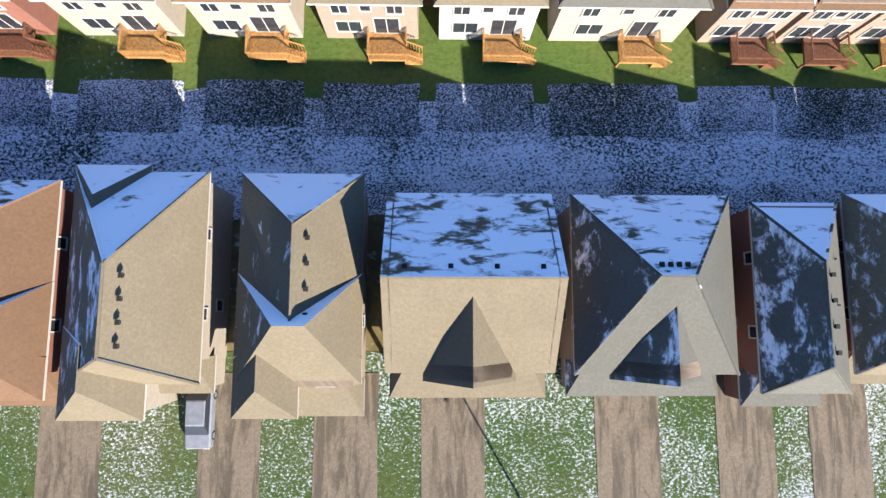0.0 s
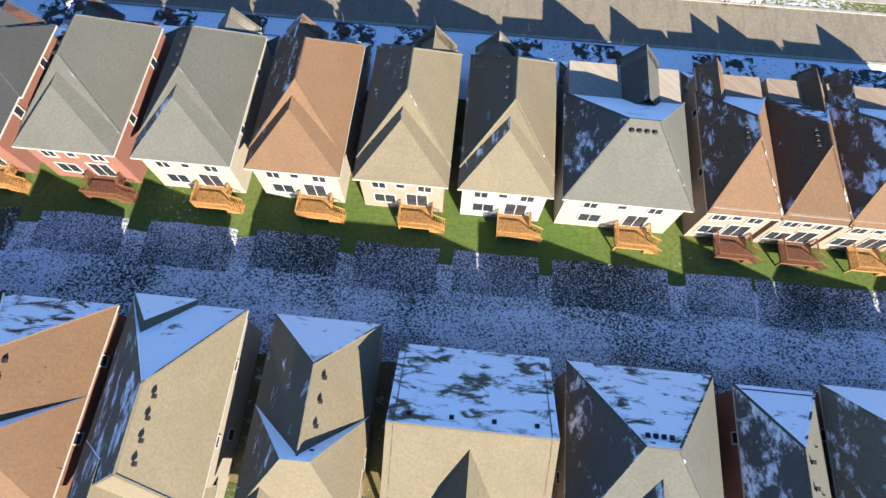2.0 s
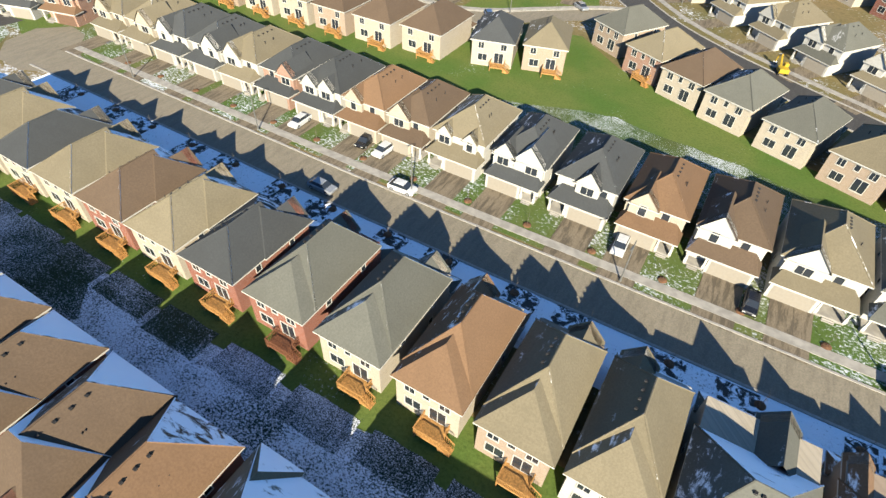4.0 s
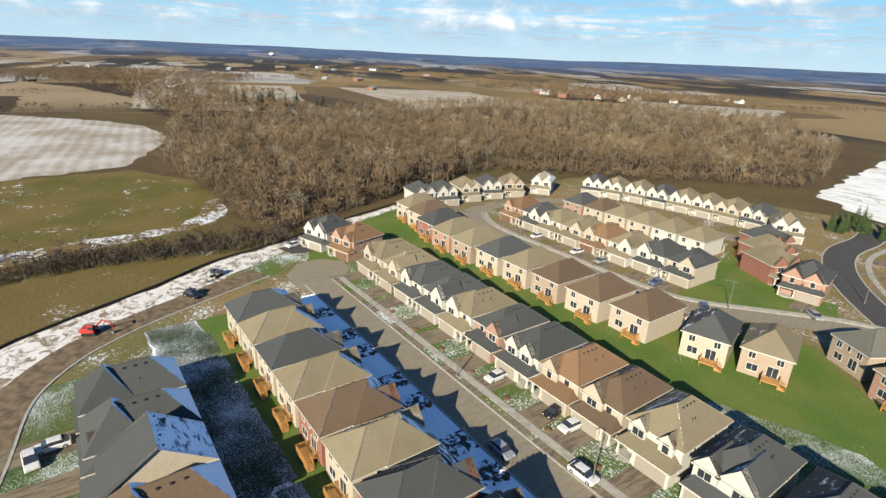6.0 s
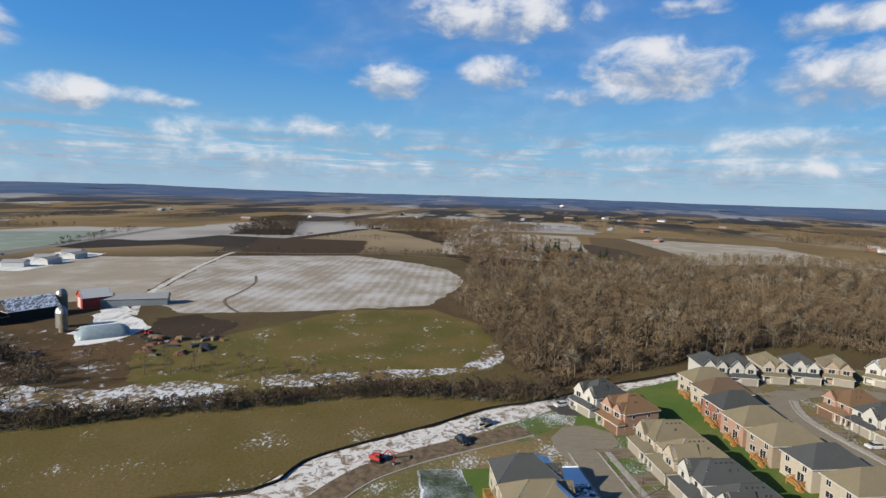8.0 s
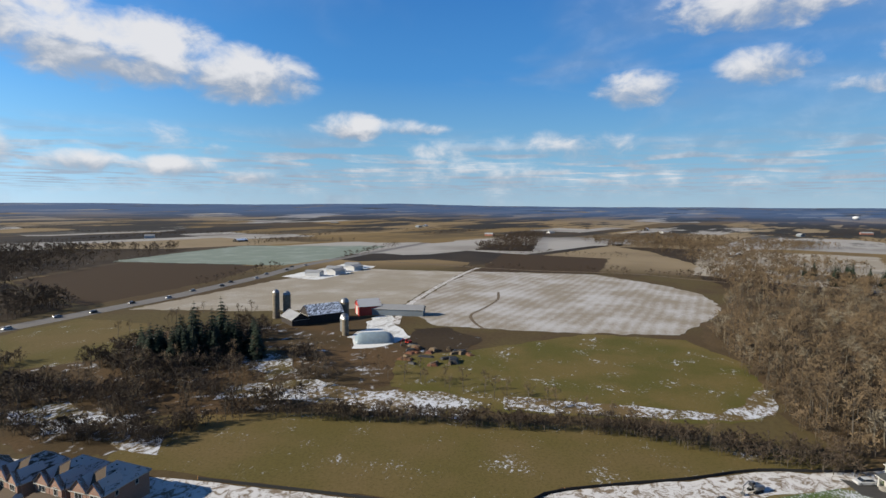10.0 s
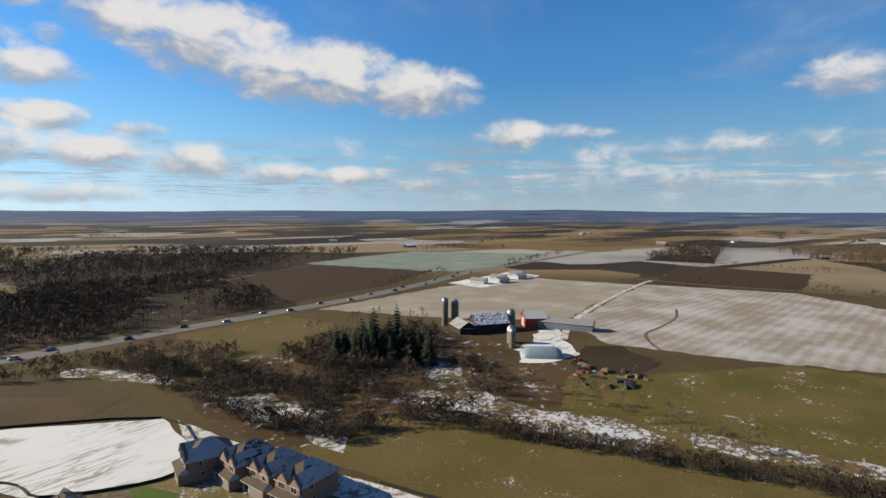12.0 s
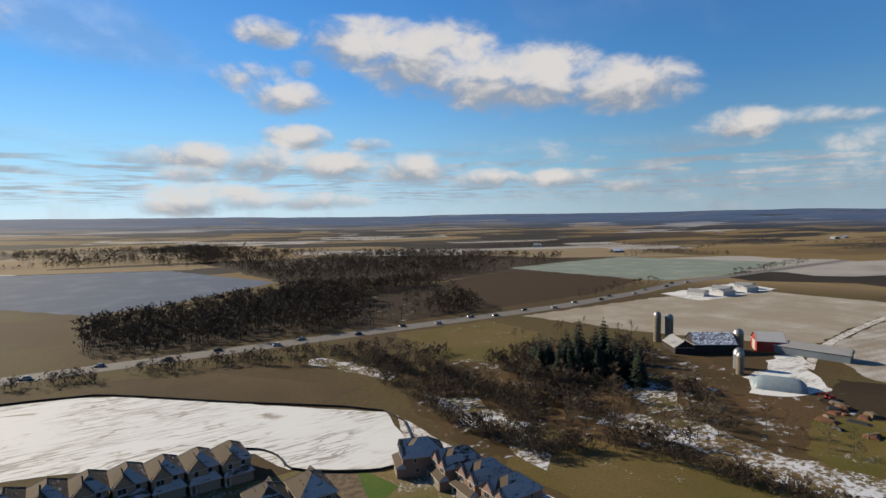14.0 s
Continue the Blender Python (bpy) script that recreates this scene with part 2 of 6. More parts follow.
def rows_field(name, a, c, spacing, angle, snow):
    """A worked field with sowing rows."""
    m, t, b = material(name, 0.95, 0, 0.1)
    a, c = tone(a), tone(c)
    p, _ = coords(t)
    s = t.nodes.new("ShaderNodeSeparateXYZ")
    t.links.new(p, s.inputs[0])
    u = mth(t, "ADD", mth(t, "MULTIPLY", s.outputs[0], math.cos(angle)), mth(t, "MULTIPLY", s.outputs[1], math.sin(angle)))
    wob = noi(t, p, 0.012, 3)
    u = mth(t, "ADD", u, mth(t, "MULTIPLY", wob, 8.0))
    line = mth(t, "ABSOLUTE", mth(t, "SUBTRACT", mth(t, "FRACT", mth(t, "DIVIDE", u, spacing)), 0.5))
    n = noi(t, p, 0.03, 5, 0.6)
    fn = noi(t, p, 0.6, 4, 0.7)
    v = mth(t, "ADD", mth(t, "MULTIPLY", n, 0.9), mth(t, "ADD", mth(t, "MULTIPLY", line, 0.20), mth(t, "MULTIPLY", fn, 0.40)))
    t.links.new(mixc(t, step(t, v, 0.95 - snow, 1.30 - snow), a, c), b.inputs["Base Color"])
    return m


M = {}
for nm, c in (("roof_tan", (0.26, 0.22, 0.145)), ("roof_brown", (0.25, 0.15, 0.085)), ("roof_grey", (0.16, 0.16, 0.135)), ("roof_dark", (0.085, 0.09, 0.092)),
              ("roof_umber", (0.155, 0.108, 0.072))):
    M[nm] = shingles(nm, c)
for nm, c in (("brick_red", (0.32, 0.12, 0.075)), ("brick_cream", (0.56, 0.485, 0.375)), ("brick_white", (0.66, 0.64, 0.585)), ("brick_tan", (0.44, 0.335, 0.245)),
              ("brick_rose", (0.46, 0.27, 0.19)), ("stucco", (0.66, 0.60, 0.48))):
    M[nm] = brickwork(nm, c)
M["roof_bare"] = shingles("roof_bare", (0.14, 0.105, 0.075), 0.35)
M["trim"] = plain("trim", (0.72, 0.70, 0.64), 0.5, var=0.06)
M["trim_dark"] = plain("trim_dark", (0.10, 0.075, 0.055), 0.5)
M["garage"] = plain("garage", (0.40, 0.36, 0.30), 0.55, var=0.05)
M["garage_dark"] = plain("garage_dark", (0.20, 0.12, 0.08), 0.55)
M["door"] = plain("door", (0.08, 0.06, 0.05), 0.4)
M["wood"] = plain("deck_wood", (0.56, 0.29, 0.09), 0.7, var=0.3, scale=5)
M["wood_dark"] = plain("deck_wood_dark", (0.24, 0.10, 0.05), 0.7, var=0.3, scale=5)
M["vent"] = plain("vent_metal", (0.035, 0.033, 0.032), 0.6)
M["pipe"] = plain("pipe_metal", (0.5, 0.5, 0.5), 0.4, 0.6)
gm, gt, gb = material("window_glass", 0.06, 0, 0.6)
gb.inputs["Base Color"].default_value = (0.018, 0.022, 0.028, 1)
M["glass"] = gm
M["tyre"] = plain("tyre", (0.02, 0.02, 0.02), 0.9)
M["metal"] = plain("galvanised", (0.45, 0.46, 0.47), 0.45, 0.7)
M["pole"] = plain("pole_grey", (0.18, 0.18, 0.17), 0.6)
M["rust_red"] = plain("red_paint", (0.55, 0.05, 0.035), 0.5)
M["yellow"] = plain("yellow_paint", (0.65, 0.42, 0.03), 0.5)
M["white_paint"] = plain("white_paint", (0.8, 0.8, 0.8), 0.35, spec=0.5)
M["silver"] = plain("silver_paint", (0.45, 0.47, 0.5), 0.3, 0.3, spec=0.5)
M["black_paint"] = plain("black_paint", (0.015, 0.016, 0.02), 0.25, spec=0.6)
M["blue_paint"] = plain("blue_paint", (0.08, 0.14, 0.28), 0.3, spec=0.5)
M["lamp"] = plain("lamp_lens", (0.7, 0.7, 0.65), 0.2)
M["tail"] = plain("tail_lens", (0.35, 0.02, 0.02), 0.3)
M["concrete"] = plain("concrete", (0.46, 0.43, 0.38), 0.9, var=0.18, scale=0.8)
M["kerb"] = plain("kerb_concrete", (0.50, 0.47, 0.42), 0.9, var=0.15, scale=1.5)
M["tarp"] = plain("tarpaulin", (0.34, 0.43, 0.48), 0.45, var=0.1, scale=0.5)
M["shed_blue"] = plain("shed_metal", (0.33, 0.38, 0.42), 0.5, 0.3)
M["barn_dark"] = plain("barn_boards", (0.055, 0.045, 0.04), 0.9, var=0.35)
M["silo"] = plain("silo_concrete", (0.30, 0.255, 0.19), 0.9, var=0.2, scale=0.7)
M["bark"] = plain("bark", (0.16, 0.135, 0.105), 0.95, var=0.3, scale=0.3)
M["twig"] = plain("twigs", (0.22, 0.155, 0.088), 0.95, var=0.35, scale=0.05)
M["twig_pale"] = plain("pale_twigs", (0.30, 0.255, 0.18), 0.95, var=0.35, scale=0.05)
M["twig_dark"] = plain("dark_twigs", (0.11, 0.078, 0.052), 0.95, var=0.35, scale=0.05)
M["needle"] = plain("needles", (0.022, 0.040, 0.020), 0.9, var=0.4, scale=1.0)
M["needle_light"] = plain("light_needles", (0.06, 0.10, 0.03), 0.9, var=0.4, scale=1.0)
M["fabric"] = plain("fence_fabric", (0.03, 0.03, 0.03), 0.9)
M["mulch"] = plain("mulch", (0.20, 0.10, 0.05), 0.95, var=0.4, scale=4)
M["soil"] = plain("soil", (0.20, 0.145, 0.09), 0.95, var=0.4, scale=0.6)

M["lawn"] = grassy("lawn", (0.19, 0.235, 0.06), (0.115, 0.205, 0.04), 0.05, 2.0)
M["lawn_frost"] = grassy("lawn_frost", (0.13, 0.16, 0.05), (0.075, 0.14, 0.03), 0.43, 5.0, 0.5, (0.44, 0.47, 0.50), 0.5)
M["lawn_patchy"] = grassy("lawn_patchy", (0.19, 0.21, 0.07), (0.11, 0.19, 0.04), 0.40, 2.0)
# these five: grass painted darker for the houses' shade, under lying snow
M["lawn_shade_snow"] = grassy("lawn_shade_snow", (0.07, 0.085, 0.055), (0.05, 0.07, 0.04), 0.60, 6.5, 0.5, (0.70, 0.72, 0.78), 0.35)
M["lawn_shade"] = grassy("lawn_shade", (0.05, 0.065, 0.04), (0.035, 0.055, 0.03), 0.52, 8.0, 0.5, (0.60, 0.63, 0.70), 0.3)
M["lawn_shade_thin"] = grassy("lawn_shade_thin_snow", (0.075, 0.095, 0.05), (0.05, 0.085, 0.04), 0.45, 6.0, 0.5, (0.55, 0.58, 0.64), 0.5)
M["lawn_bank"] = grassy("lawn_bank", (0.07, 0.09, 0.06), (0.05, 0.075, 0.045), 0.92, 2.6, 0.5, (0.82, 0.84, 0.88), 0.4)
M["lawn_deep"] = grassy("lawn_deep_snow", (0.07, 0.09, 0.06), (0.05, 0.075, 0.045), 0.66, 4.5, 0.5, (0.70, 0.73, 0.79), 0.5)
M["meadow_snowy"] = grassy("snowy_meadow", (0.24, 0.165, 0.075), (0.16, 0.125, 0.045), 0.52, 0.5, 0.25)
M["meadow"] = grassy("meadow", (0.235, 0.17, 0.07), (0.18, 0.145, 0.045), 0.15, 0.9, 0.25)
M["olive"] = grassy("olive_meadow", (0.235, 0.175, 0.06), (0.155, 0.14, 0.034), 0.18, 0.5, 0.3)
M["straw"] = grassy("straw", (0.34, 0.245, 0.12), (0.20, 0.185, 0.07), 0.27, 1.2, 0.2)
M["scrub"] = grassy("scrub", (0.17, 0.105, 0.05), (0.11, 0.075, 0.035), 0.26, 0.22, 0.2)
M["forest_floor"] = grassy("forest_floor", (0.17, 0.115, 0.06), (0.12, 0.085, 0.045), 0.0, 0.3, 0.2)
M["field_snow"] = rows_field("snowy_rows", (0.42, 0.36, 0.28), (0.72, 0.70, 0.68), 6.5, 1.42, 0.40)
M["field_dust"] = rows_field("dusted_field", (0.46, 0.40, 0.31), (0.70, 0.66, 0.60), 5.0, 0.4, 0.32)
M["field_brown"] = rows_field("ploughed_field", (0.085, 0.055, 0.03), (0.15, 0.10, 0.055), 6.0, 1.2, 0.1)
M["field_tan"] = rows_field("stubble_field", (0.27, 0.19, 0.09), (0.36, 0.26, 0.13), 7.0, 1.5, 0.1)
M["field_green"] = rows_field("winter_wheat", (0.30, 0.36, 0.30), (0.50, 0.56, 0.52), 8.0, 1.57, 0.3)
# snow coloured dull blue to stand for a cloud's shadow
M["field_cloud_shade"] = rows_field("snow_field", (0.15, 0.19, 0.27), (0.26, 0.32, 0.42), 7.0, 1.0, 0.3)


def packed_snow():
    m, t, b = material("packed_snow", 0.8, 0, 0.2)
    p, _ = coords(t)
    n = noi(t, scaled(t, p, (0.5, 1.0, 1.0)), 0.12, 6, 0.65, 1.0)
    tr = noi(t, scaled(t, p, (0.25, 1.0, 1.0)), 0.5, 5, 0.7, 0.6)
    col = mixc(t, step(t, n, 0.60, 0.73), (0.52, 0.525, 0.52), (0.24, 0.21, 0.175))
    col = mixc(t, mth(t, "MULTIPLY", step(t, tr, 0.60, 0.70), 0.35), col, (0.27, 0.24, 0.20))
    # thin wheel tracks and scraped furrows where the soil shows through
    area = noi(t, p, 0.022, 3)
    for sc, size, wide in (((0.10, 0.9, 1.0), 0.30, 0.020), ((0.22, 1.0, 1.0), 0.12, 0.012)):
        k = noi(t, scaled(t, p, sc), size, 3, 0.55, 0.4)
        line = mth(t, "SUBTRACT", 1.0, step(t, mth(t, "ABSOLUTE", mth(t, "SUBTRACT", k, 0.5)), wide * 0.5, wide * 1.6))
        col = mixc(t, mth(t, "MULTIPLY", line, mth(t, "MULTIPLY", step(t, area, 0.38, 0.55), 0.6)), col, (0.15, 0.13, 0.10))
    t.links.new(col, b.inputs["Base Color"])
    bump(t, b, n, 0.5, 0.3)
    return m


def gravel():
    m, t, b = material("gravel_snow", 0.95, 0, 0.1)
    p, _ = coords(t)
    n = noi(t, p, 0.35, 6, 0.7, 1.2)
    f = noi(t, p, 4.0, 3, 0.7)
    col = mixc(t, step(t, f, 0.35, 0.7), (0.12, 0.09, 0.06), (0.20, 0.16, 0.12))
    col = mixc(t, step(t, n, 0.40, 0.54), col, (0.46, 0.45, 0.44))
    t.links.new(col, b.inputs["Base Color"])
    bump(t, b, n, 0.5, 0.15)
    return m


def tarmac(name, col, wet, snow):
    m, t, b = material(name, 0.85, 0, 0.3)
    col = tone(col)
    p, _ = coords(t)
    f = noi(t, p, 6.0, 4, 0.7)
    w = noi(t, scaled(t, p, (2.4, 0.40, 1.0)), 0.5, 6, 0.7, 0.5)
    c = mixc(t, step(t, f, 0.3, 0.7), tuple(v * 0.8 for v in col), tuple(v * 1.2 for v in col))
    c = mixc(t, mth(t, "MULTIPLY", step(t, w, 0.45, 0.60), wet), c, tuple(v * 0.36 for v in col))
    if snow:
        s = noi(t, p, 0.9, 6, 0.68, 0.6)
        c = mixc(t, step(t, s, 0.70 - 0.4 * snow, 0.78 - 0.4 * snow), c, (0.76, 0.79, 0.84))
    t.links.new(c, b.inputs["Base Color"])
    bump(t, b, f, 0.3, 0.02)
    return m


M["packed_snow"] = packed_snow()
M["gravel"] = gravel()
M["asphalt"] = tarmac("asphalt", (0.33, 0.285, 0.21), 0.22, 0)
M["asphalt_dark"] = tarmac("asphalt_dark", (0.085, 0.08, 0.075), 0.3, 0)
M["drive"] = tarmac("driveway_asphalt", (0.28, 0.225, 0.155), 0.75, 0)
# driveway colour darkened for the shade of the north fronts, with snow
M["drive_shade_snow"] = tarmac("driveway_shade_snow", (0.09, 0.085, 0.08), 0.4, 0.55)
M["highway"] = tarmac("highway_asphalt", (0.26, 0.24, 0.22), 0.2, 0)


def ground_material():
    """Dry grass and scrub near by; farther out a patchwork of stubble, ploughed and snowy fields, then hills with blue
    haze painted in.
    """
    m, t, b = material("ground_fields", 0.95, 0, 0.1)
    p, _ = coords(t)
    ln = t.nodes.new("ShaderNodeVectorMath")
    ln.operation = "LENGTH"
    t.links.new(p, ln.inputs[0])
    r = ln.outputs["Value"]
    a = noi(t, p, 0.012, 4)
    f = noi(t, p, 0.5, 4, 0.7)
    near = mixc(t, step(t, a, 0.4, 0.6), (0.063, 0.043, 0.022), (0.076, 0.058, 0.024))
    near = mixc(t, mth(t, "MULTIPLY", step(t, f, 0.4, 0.7), 0.4), near, (0.032, 0.022, 0.012))
    rot = t.nodes.new("ShaderNodeVectorRotate")
    rot.inputs["Angle"].default_value = 0.35
    t.links.new(p, rot.inputs["Vector"])
    v = t.nodes.new("ShaderNodeTexVoronoi")
    v.distance = "CHEBYCHEV"
    t.links.new(scaled(t, rot.outputs[0], (0.0030, 0.0052, 0.0)), v.inputs["Vector"])
    v.inputs["Scale"].default_value = 1.0
    cs = t.nodes.new("ShaderNodeSeparateColor")
    t.links.new(v.outputs["Color"], cs.inputs[0])
    ramp = t.nodes.new("ShaderNodeValToRGB")
    ramp.color_ramp.interpolation = "CONSTANT"
    e = ramp.color_ramp.elements
    cols = [(0.0, (0.173, 0.125, 0.065)), (0.20, (0.048, 0.035, 0.022)), (0.34, (0.143, 0.099, 0.043)), (0.52, (0.259, 0.246, 0.229)), (0.66, (0.086, 0.060, 0.030)), (0.78, (0.190, 0.147, 0.091)),
            (0.90, (0.022, 0.018, 0.015))]
    e[0].position, e[0].color = cols[0][0], (*cols[0][1], 1)
    e[1].position, e[1].color = cols[1][0], (*cols[1][1], 1)
    for pos, c in cols[2:]:
        x = e.new(pos)
        x.color = (*c, 1)
    t.links.new(cs.outputs[0], ramp.inputs[0])
    far = mixc(t, mth(t, "MULTIPLY", step(t, noi(t, p, 0.006, 5, 0.6), 0.45, 0.65), 0.35), ramp.outputs[0], (0.060, 0.043, 0.026))
    col = mixc(t, step(t, r, 520.0, 640.0), near, far)
    wood = step(t, noi(t, scaled(t, rot.outputs[0], (1.0, 2.6, 1.0)), 0.0024, 6, 0.65), 0.49, 0.54)
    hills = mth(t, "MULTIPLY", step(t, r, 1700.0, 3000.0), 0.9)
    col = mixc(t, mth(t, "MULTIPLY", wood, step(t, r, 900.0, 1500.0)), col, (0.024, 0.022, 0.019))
    # blue aerial haze painted into the colour of the far hills
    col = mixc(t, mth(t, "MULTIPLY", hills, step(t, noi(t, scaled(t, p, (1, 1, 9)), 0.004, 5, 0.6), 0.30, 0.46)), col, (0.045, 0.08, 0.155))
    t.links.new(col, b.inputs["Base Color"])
    return m


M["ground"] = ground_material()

# ---- mesh helpers ----
def mesh(name, verts, faces, mats, idx=None, smooth=False):
    me = bpy.data.meshes.new(name)
    me.from_pydata(verts, [], faces)
    for m in (mats if isinstance(mats, (list, tuple)) else [mats]):
        me.materials.append(m)
    if idx is not None:
        me.polygons.foreach_set("material_index", idx)
    if smooth:
        me.polygons.foreach_set("use_smooth", [True] * len(faces))
    me.update()
    return me


class Solid:
    """Collects boxes, prisms and tubes of one part."""

    def __init__(self):
        self.v, self.f, self.i, self.edges = [], [], [], []

    def add(self, verts, faces, mat=0):
        n = len(self.v)
        self.v += [tuple(p) for p in verts]
        self.f += [tuple(n + k for k in q) for q in faces]
        self.i += [mat] * len(faces)
        return self

    def box(self, x0, x1, y0, y1, z0, z1, mat=0, bev=0.0):
        if bev:
            x0, x1, y0, y1 = x0, x1, y0, y1
            b = bev
            v = []
            for z, s in ((z0, 0), (z1 - b, 0), (z1, b)):
                v += [(x0 + s, y0 + s, z), (x1 - s, y0 + s, z), (x1 - s, y1 - s, z), (x0 + s, y1 - s, z)]
            f = [(3, 2, 1, 0), (8, 9, 10, 11)]
            for l in (0, 4):
                for k in range(4):
                    f.append((l + k, l + (k + 1) % 4, l + 4 + (k + 1) % 4, l + 4 + k))
            return self.add(v, f, mat)
        v = [(x0, y0, z0), (x1, y0, z0), (x1, y1, z0), (x0, y1, z0), (x0, y0, z1), (x1, y0, z1), (x1, y1, z1), (x0, y1, z1)]
        return self.add(v, [(3, 2, 1, 0), (4, 5, 6, 7), (0, 1, 5, 4), (1, 2, 6, 5), (2, 3, 7, 6), (3, 0, 4, 7)], mat)

    def tube(self, a, b, r0, r1, n=6, mat=0):
        a, b = Vector(a), Vector(b)
        q = (b - a).to_track_quat("Z", "Y")
        v = []
        for c, r in ((a, r0), (b, r1)):
            v += [c + q @ Vector((r * math.cos(6.28318 * k / n), r * math.sin(6.28318 * k / n), 0)) for k in range(n)]
        f = [(k, (k + 1) % n, n + (k + 1) % n, n + k) for k in range(n)] + [tuple(range(n - 1, -1, -1)), tuple(range(n, 2 * n))]
        return self.add(v, f, mat)

    def lathe(self, cx, cy, prof, n=20, mat=0):
        v, f = [], []
        for r, z in prof:
            v += [(cx + r * math.cos(6.28318 * k / n), cy + r * math.sin(6.28318 * k / n), z) for k in range(n)]
        for l in range(len(prof) - 1):
            f += [(l * n + k, l * n + (k + 1) % n, (l + 1) * n + (k + 1) % n, (l + 1) * n + k) for k in range(n)]
        f.append(tuple(range((len(prof) - 1) * n, len(prof) * n)))
        return self.add(v, f, mat)

    def mesh(self, name, mats, smooth=False):
        return mesh(name, self.v, self.f, mats, self.i, smooth)


def part(name, me, parent, m=None, label=""):
    ob = new(name, me)
    ob.parent = parent
    if m is not None:
        ob.matrix_local = m
    if label:
        ob["label"] = label
    return ob


def at(x, y, z=0.0, rz=0.0):
    return pose(x, y, z, 0, 0, rz)


# ---- ground ----
def height(x, y):
    r = math.hypot(x, y)
    if r < 900:
        return 0.0
    k = min(1.0, (r - 900) / 3900)
    a = math.atan2(y, x)
    ridge = 62 + 16 * noise.noise((math.cos(a) * 3, math.sin(a) * 3, 0.3)) + 26 * math.exp(-((math.degrees(a) % 360 - 204) / 13) ** 2) + 8 * max(0.0, math.cos(a - radians(190))) + 5 * noise.noise((math.cos(a) * 14, math.sin(a) * 14, 2.0))
    return ridge * k * k * (3 - 2 * k) + 3.0 * k * noise.noise((x * 0.004, y * 0.004, 0))


def build_ground():
    radii = [0, 150, 300, 450, 600, 750, 900, 1050, 1250, 1500, 1800, 2100, 2500, 2900, 3300, 3700, 4100, 4500, 4800, 4950]
    n = 180
    v, f = [(0, 0, 0)], []
    for r in radii[1:]:
        for k in range(n):
            a = 6.283185 * k / n
            x, y = r * math.cos(a), r * math.sin(a)
            v.append((x, y, height(x, y)))
    f += [(0, 1 + k, 1 + (k + 1) % n) for k in range(n)]
    for l in range(len(radii) - 2):
        b = 1 + l * n
        f += [(b + k, b + n + k, b + n + (k + 1) % n, b + (k + 1) % n) for k in range(n)]
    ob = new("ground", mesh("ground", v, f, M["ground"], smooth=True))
    tagged(ob, "flat farmland of dry grass, stubble and dusted fields rising to far hills with painted blue haze", "ground", kind="structure")


build_ground()


def inside(x, y, poly):
    c, j = False, len(poly) - 1
    for i in range(len(poly)):
        xi, yi = poly[i]
        xj, yj = poly[j]
        if (yi > y) != (yj > y) and x < (xj - xi) * (y - yi) / (yj - yi) + xi:
            c = not c
        j = i
    return c


def patch(name, pts, mat, z, label, category, wobble=0.0, stepm=4.0):
    """A thin sheet of ground cover inside an outline; wobble makes its edge uneven."""
    out = []
    for i, (x, y) in enumerate(pts):
        x2, y2 = pts[(i + 1) % len(pts)]
        d = math.hypot(x2 - x, y2 - y)
        k = max(1, int(d / stepm)) if wobble else 1
        for s in range(k):
            px, py = x + (x2 - x) * s / k, y + (y2 - y) * s / k
            if wobble:
                px += wobble * noise.noise((px * 0.11, py * 0.11, 1.0)) + 0.5 * wobble * noise.noise((px * 0.4, py * 0.4, 5.0))
                py += wobble * noise.noise((px * 0.11, py * 0.11, 7.0)) + 0.5 * wobble * noise.noise((px * 0.4, py * 0.4, 9.0))
            out.append((px, py, z))
    bm = bmesh.new()
    vs = [bm.verts.new(p) for p in out]
    face = bm.faces.new(vs)
    face.normal_update()
    if face.normal.z < 0:
        face.normal_flip()
    bmesh.ops.triangulate(bm, faces=bm.faces[:])
    me = bpy.data.meshes.new(name)
    bm.to_mesh(me)
    bm.free()
    me.materials.append(mat)
    return tagged(new(name, me), label, category, kind="structure")


def offset(line, d):
    """The line shifted d metres to its left."""
    out = []
    for i, (x, y) in enumerate(line):
        x0, y0 = line[max(0, i - 1)]
        x1, y1 = line[min(len(line) - 1, i + 1)]
        l = math.hypot(x1 - x0, y1 - y0)
        out.append((x - d * (y1 - y0) / l, y + d * (x1 - x0) / l))
    return out


def smooth_line(line, k=4):
    out = []
    for i in range(len(line) - 1):
        p0, p1, p2, p3 = (Vector(line[max(0, min(len(line) - 1, j))]) for j in (i - 1, i, i + 1, i + 2))
        for s in range(k):
            u = s / k
            q = 0.5 * (2 * p1 + (p2 - p0) * u + (2 * p0 - 5 * p1 + 4 * p2 - p3) * u * u + (3 * p1 - p0 - 3 * p2 + p3) * u ** 3)
            out.append((q.x, q.y))
    return out + [tuple(line[-1])]


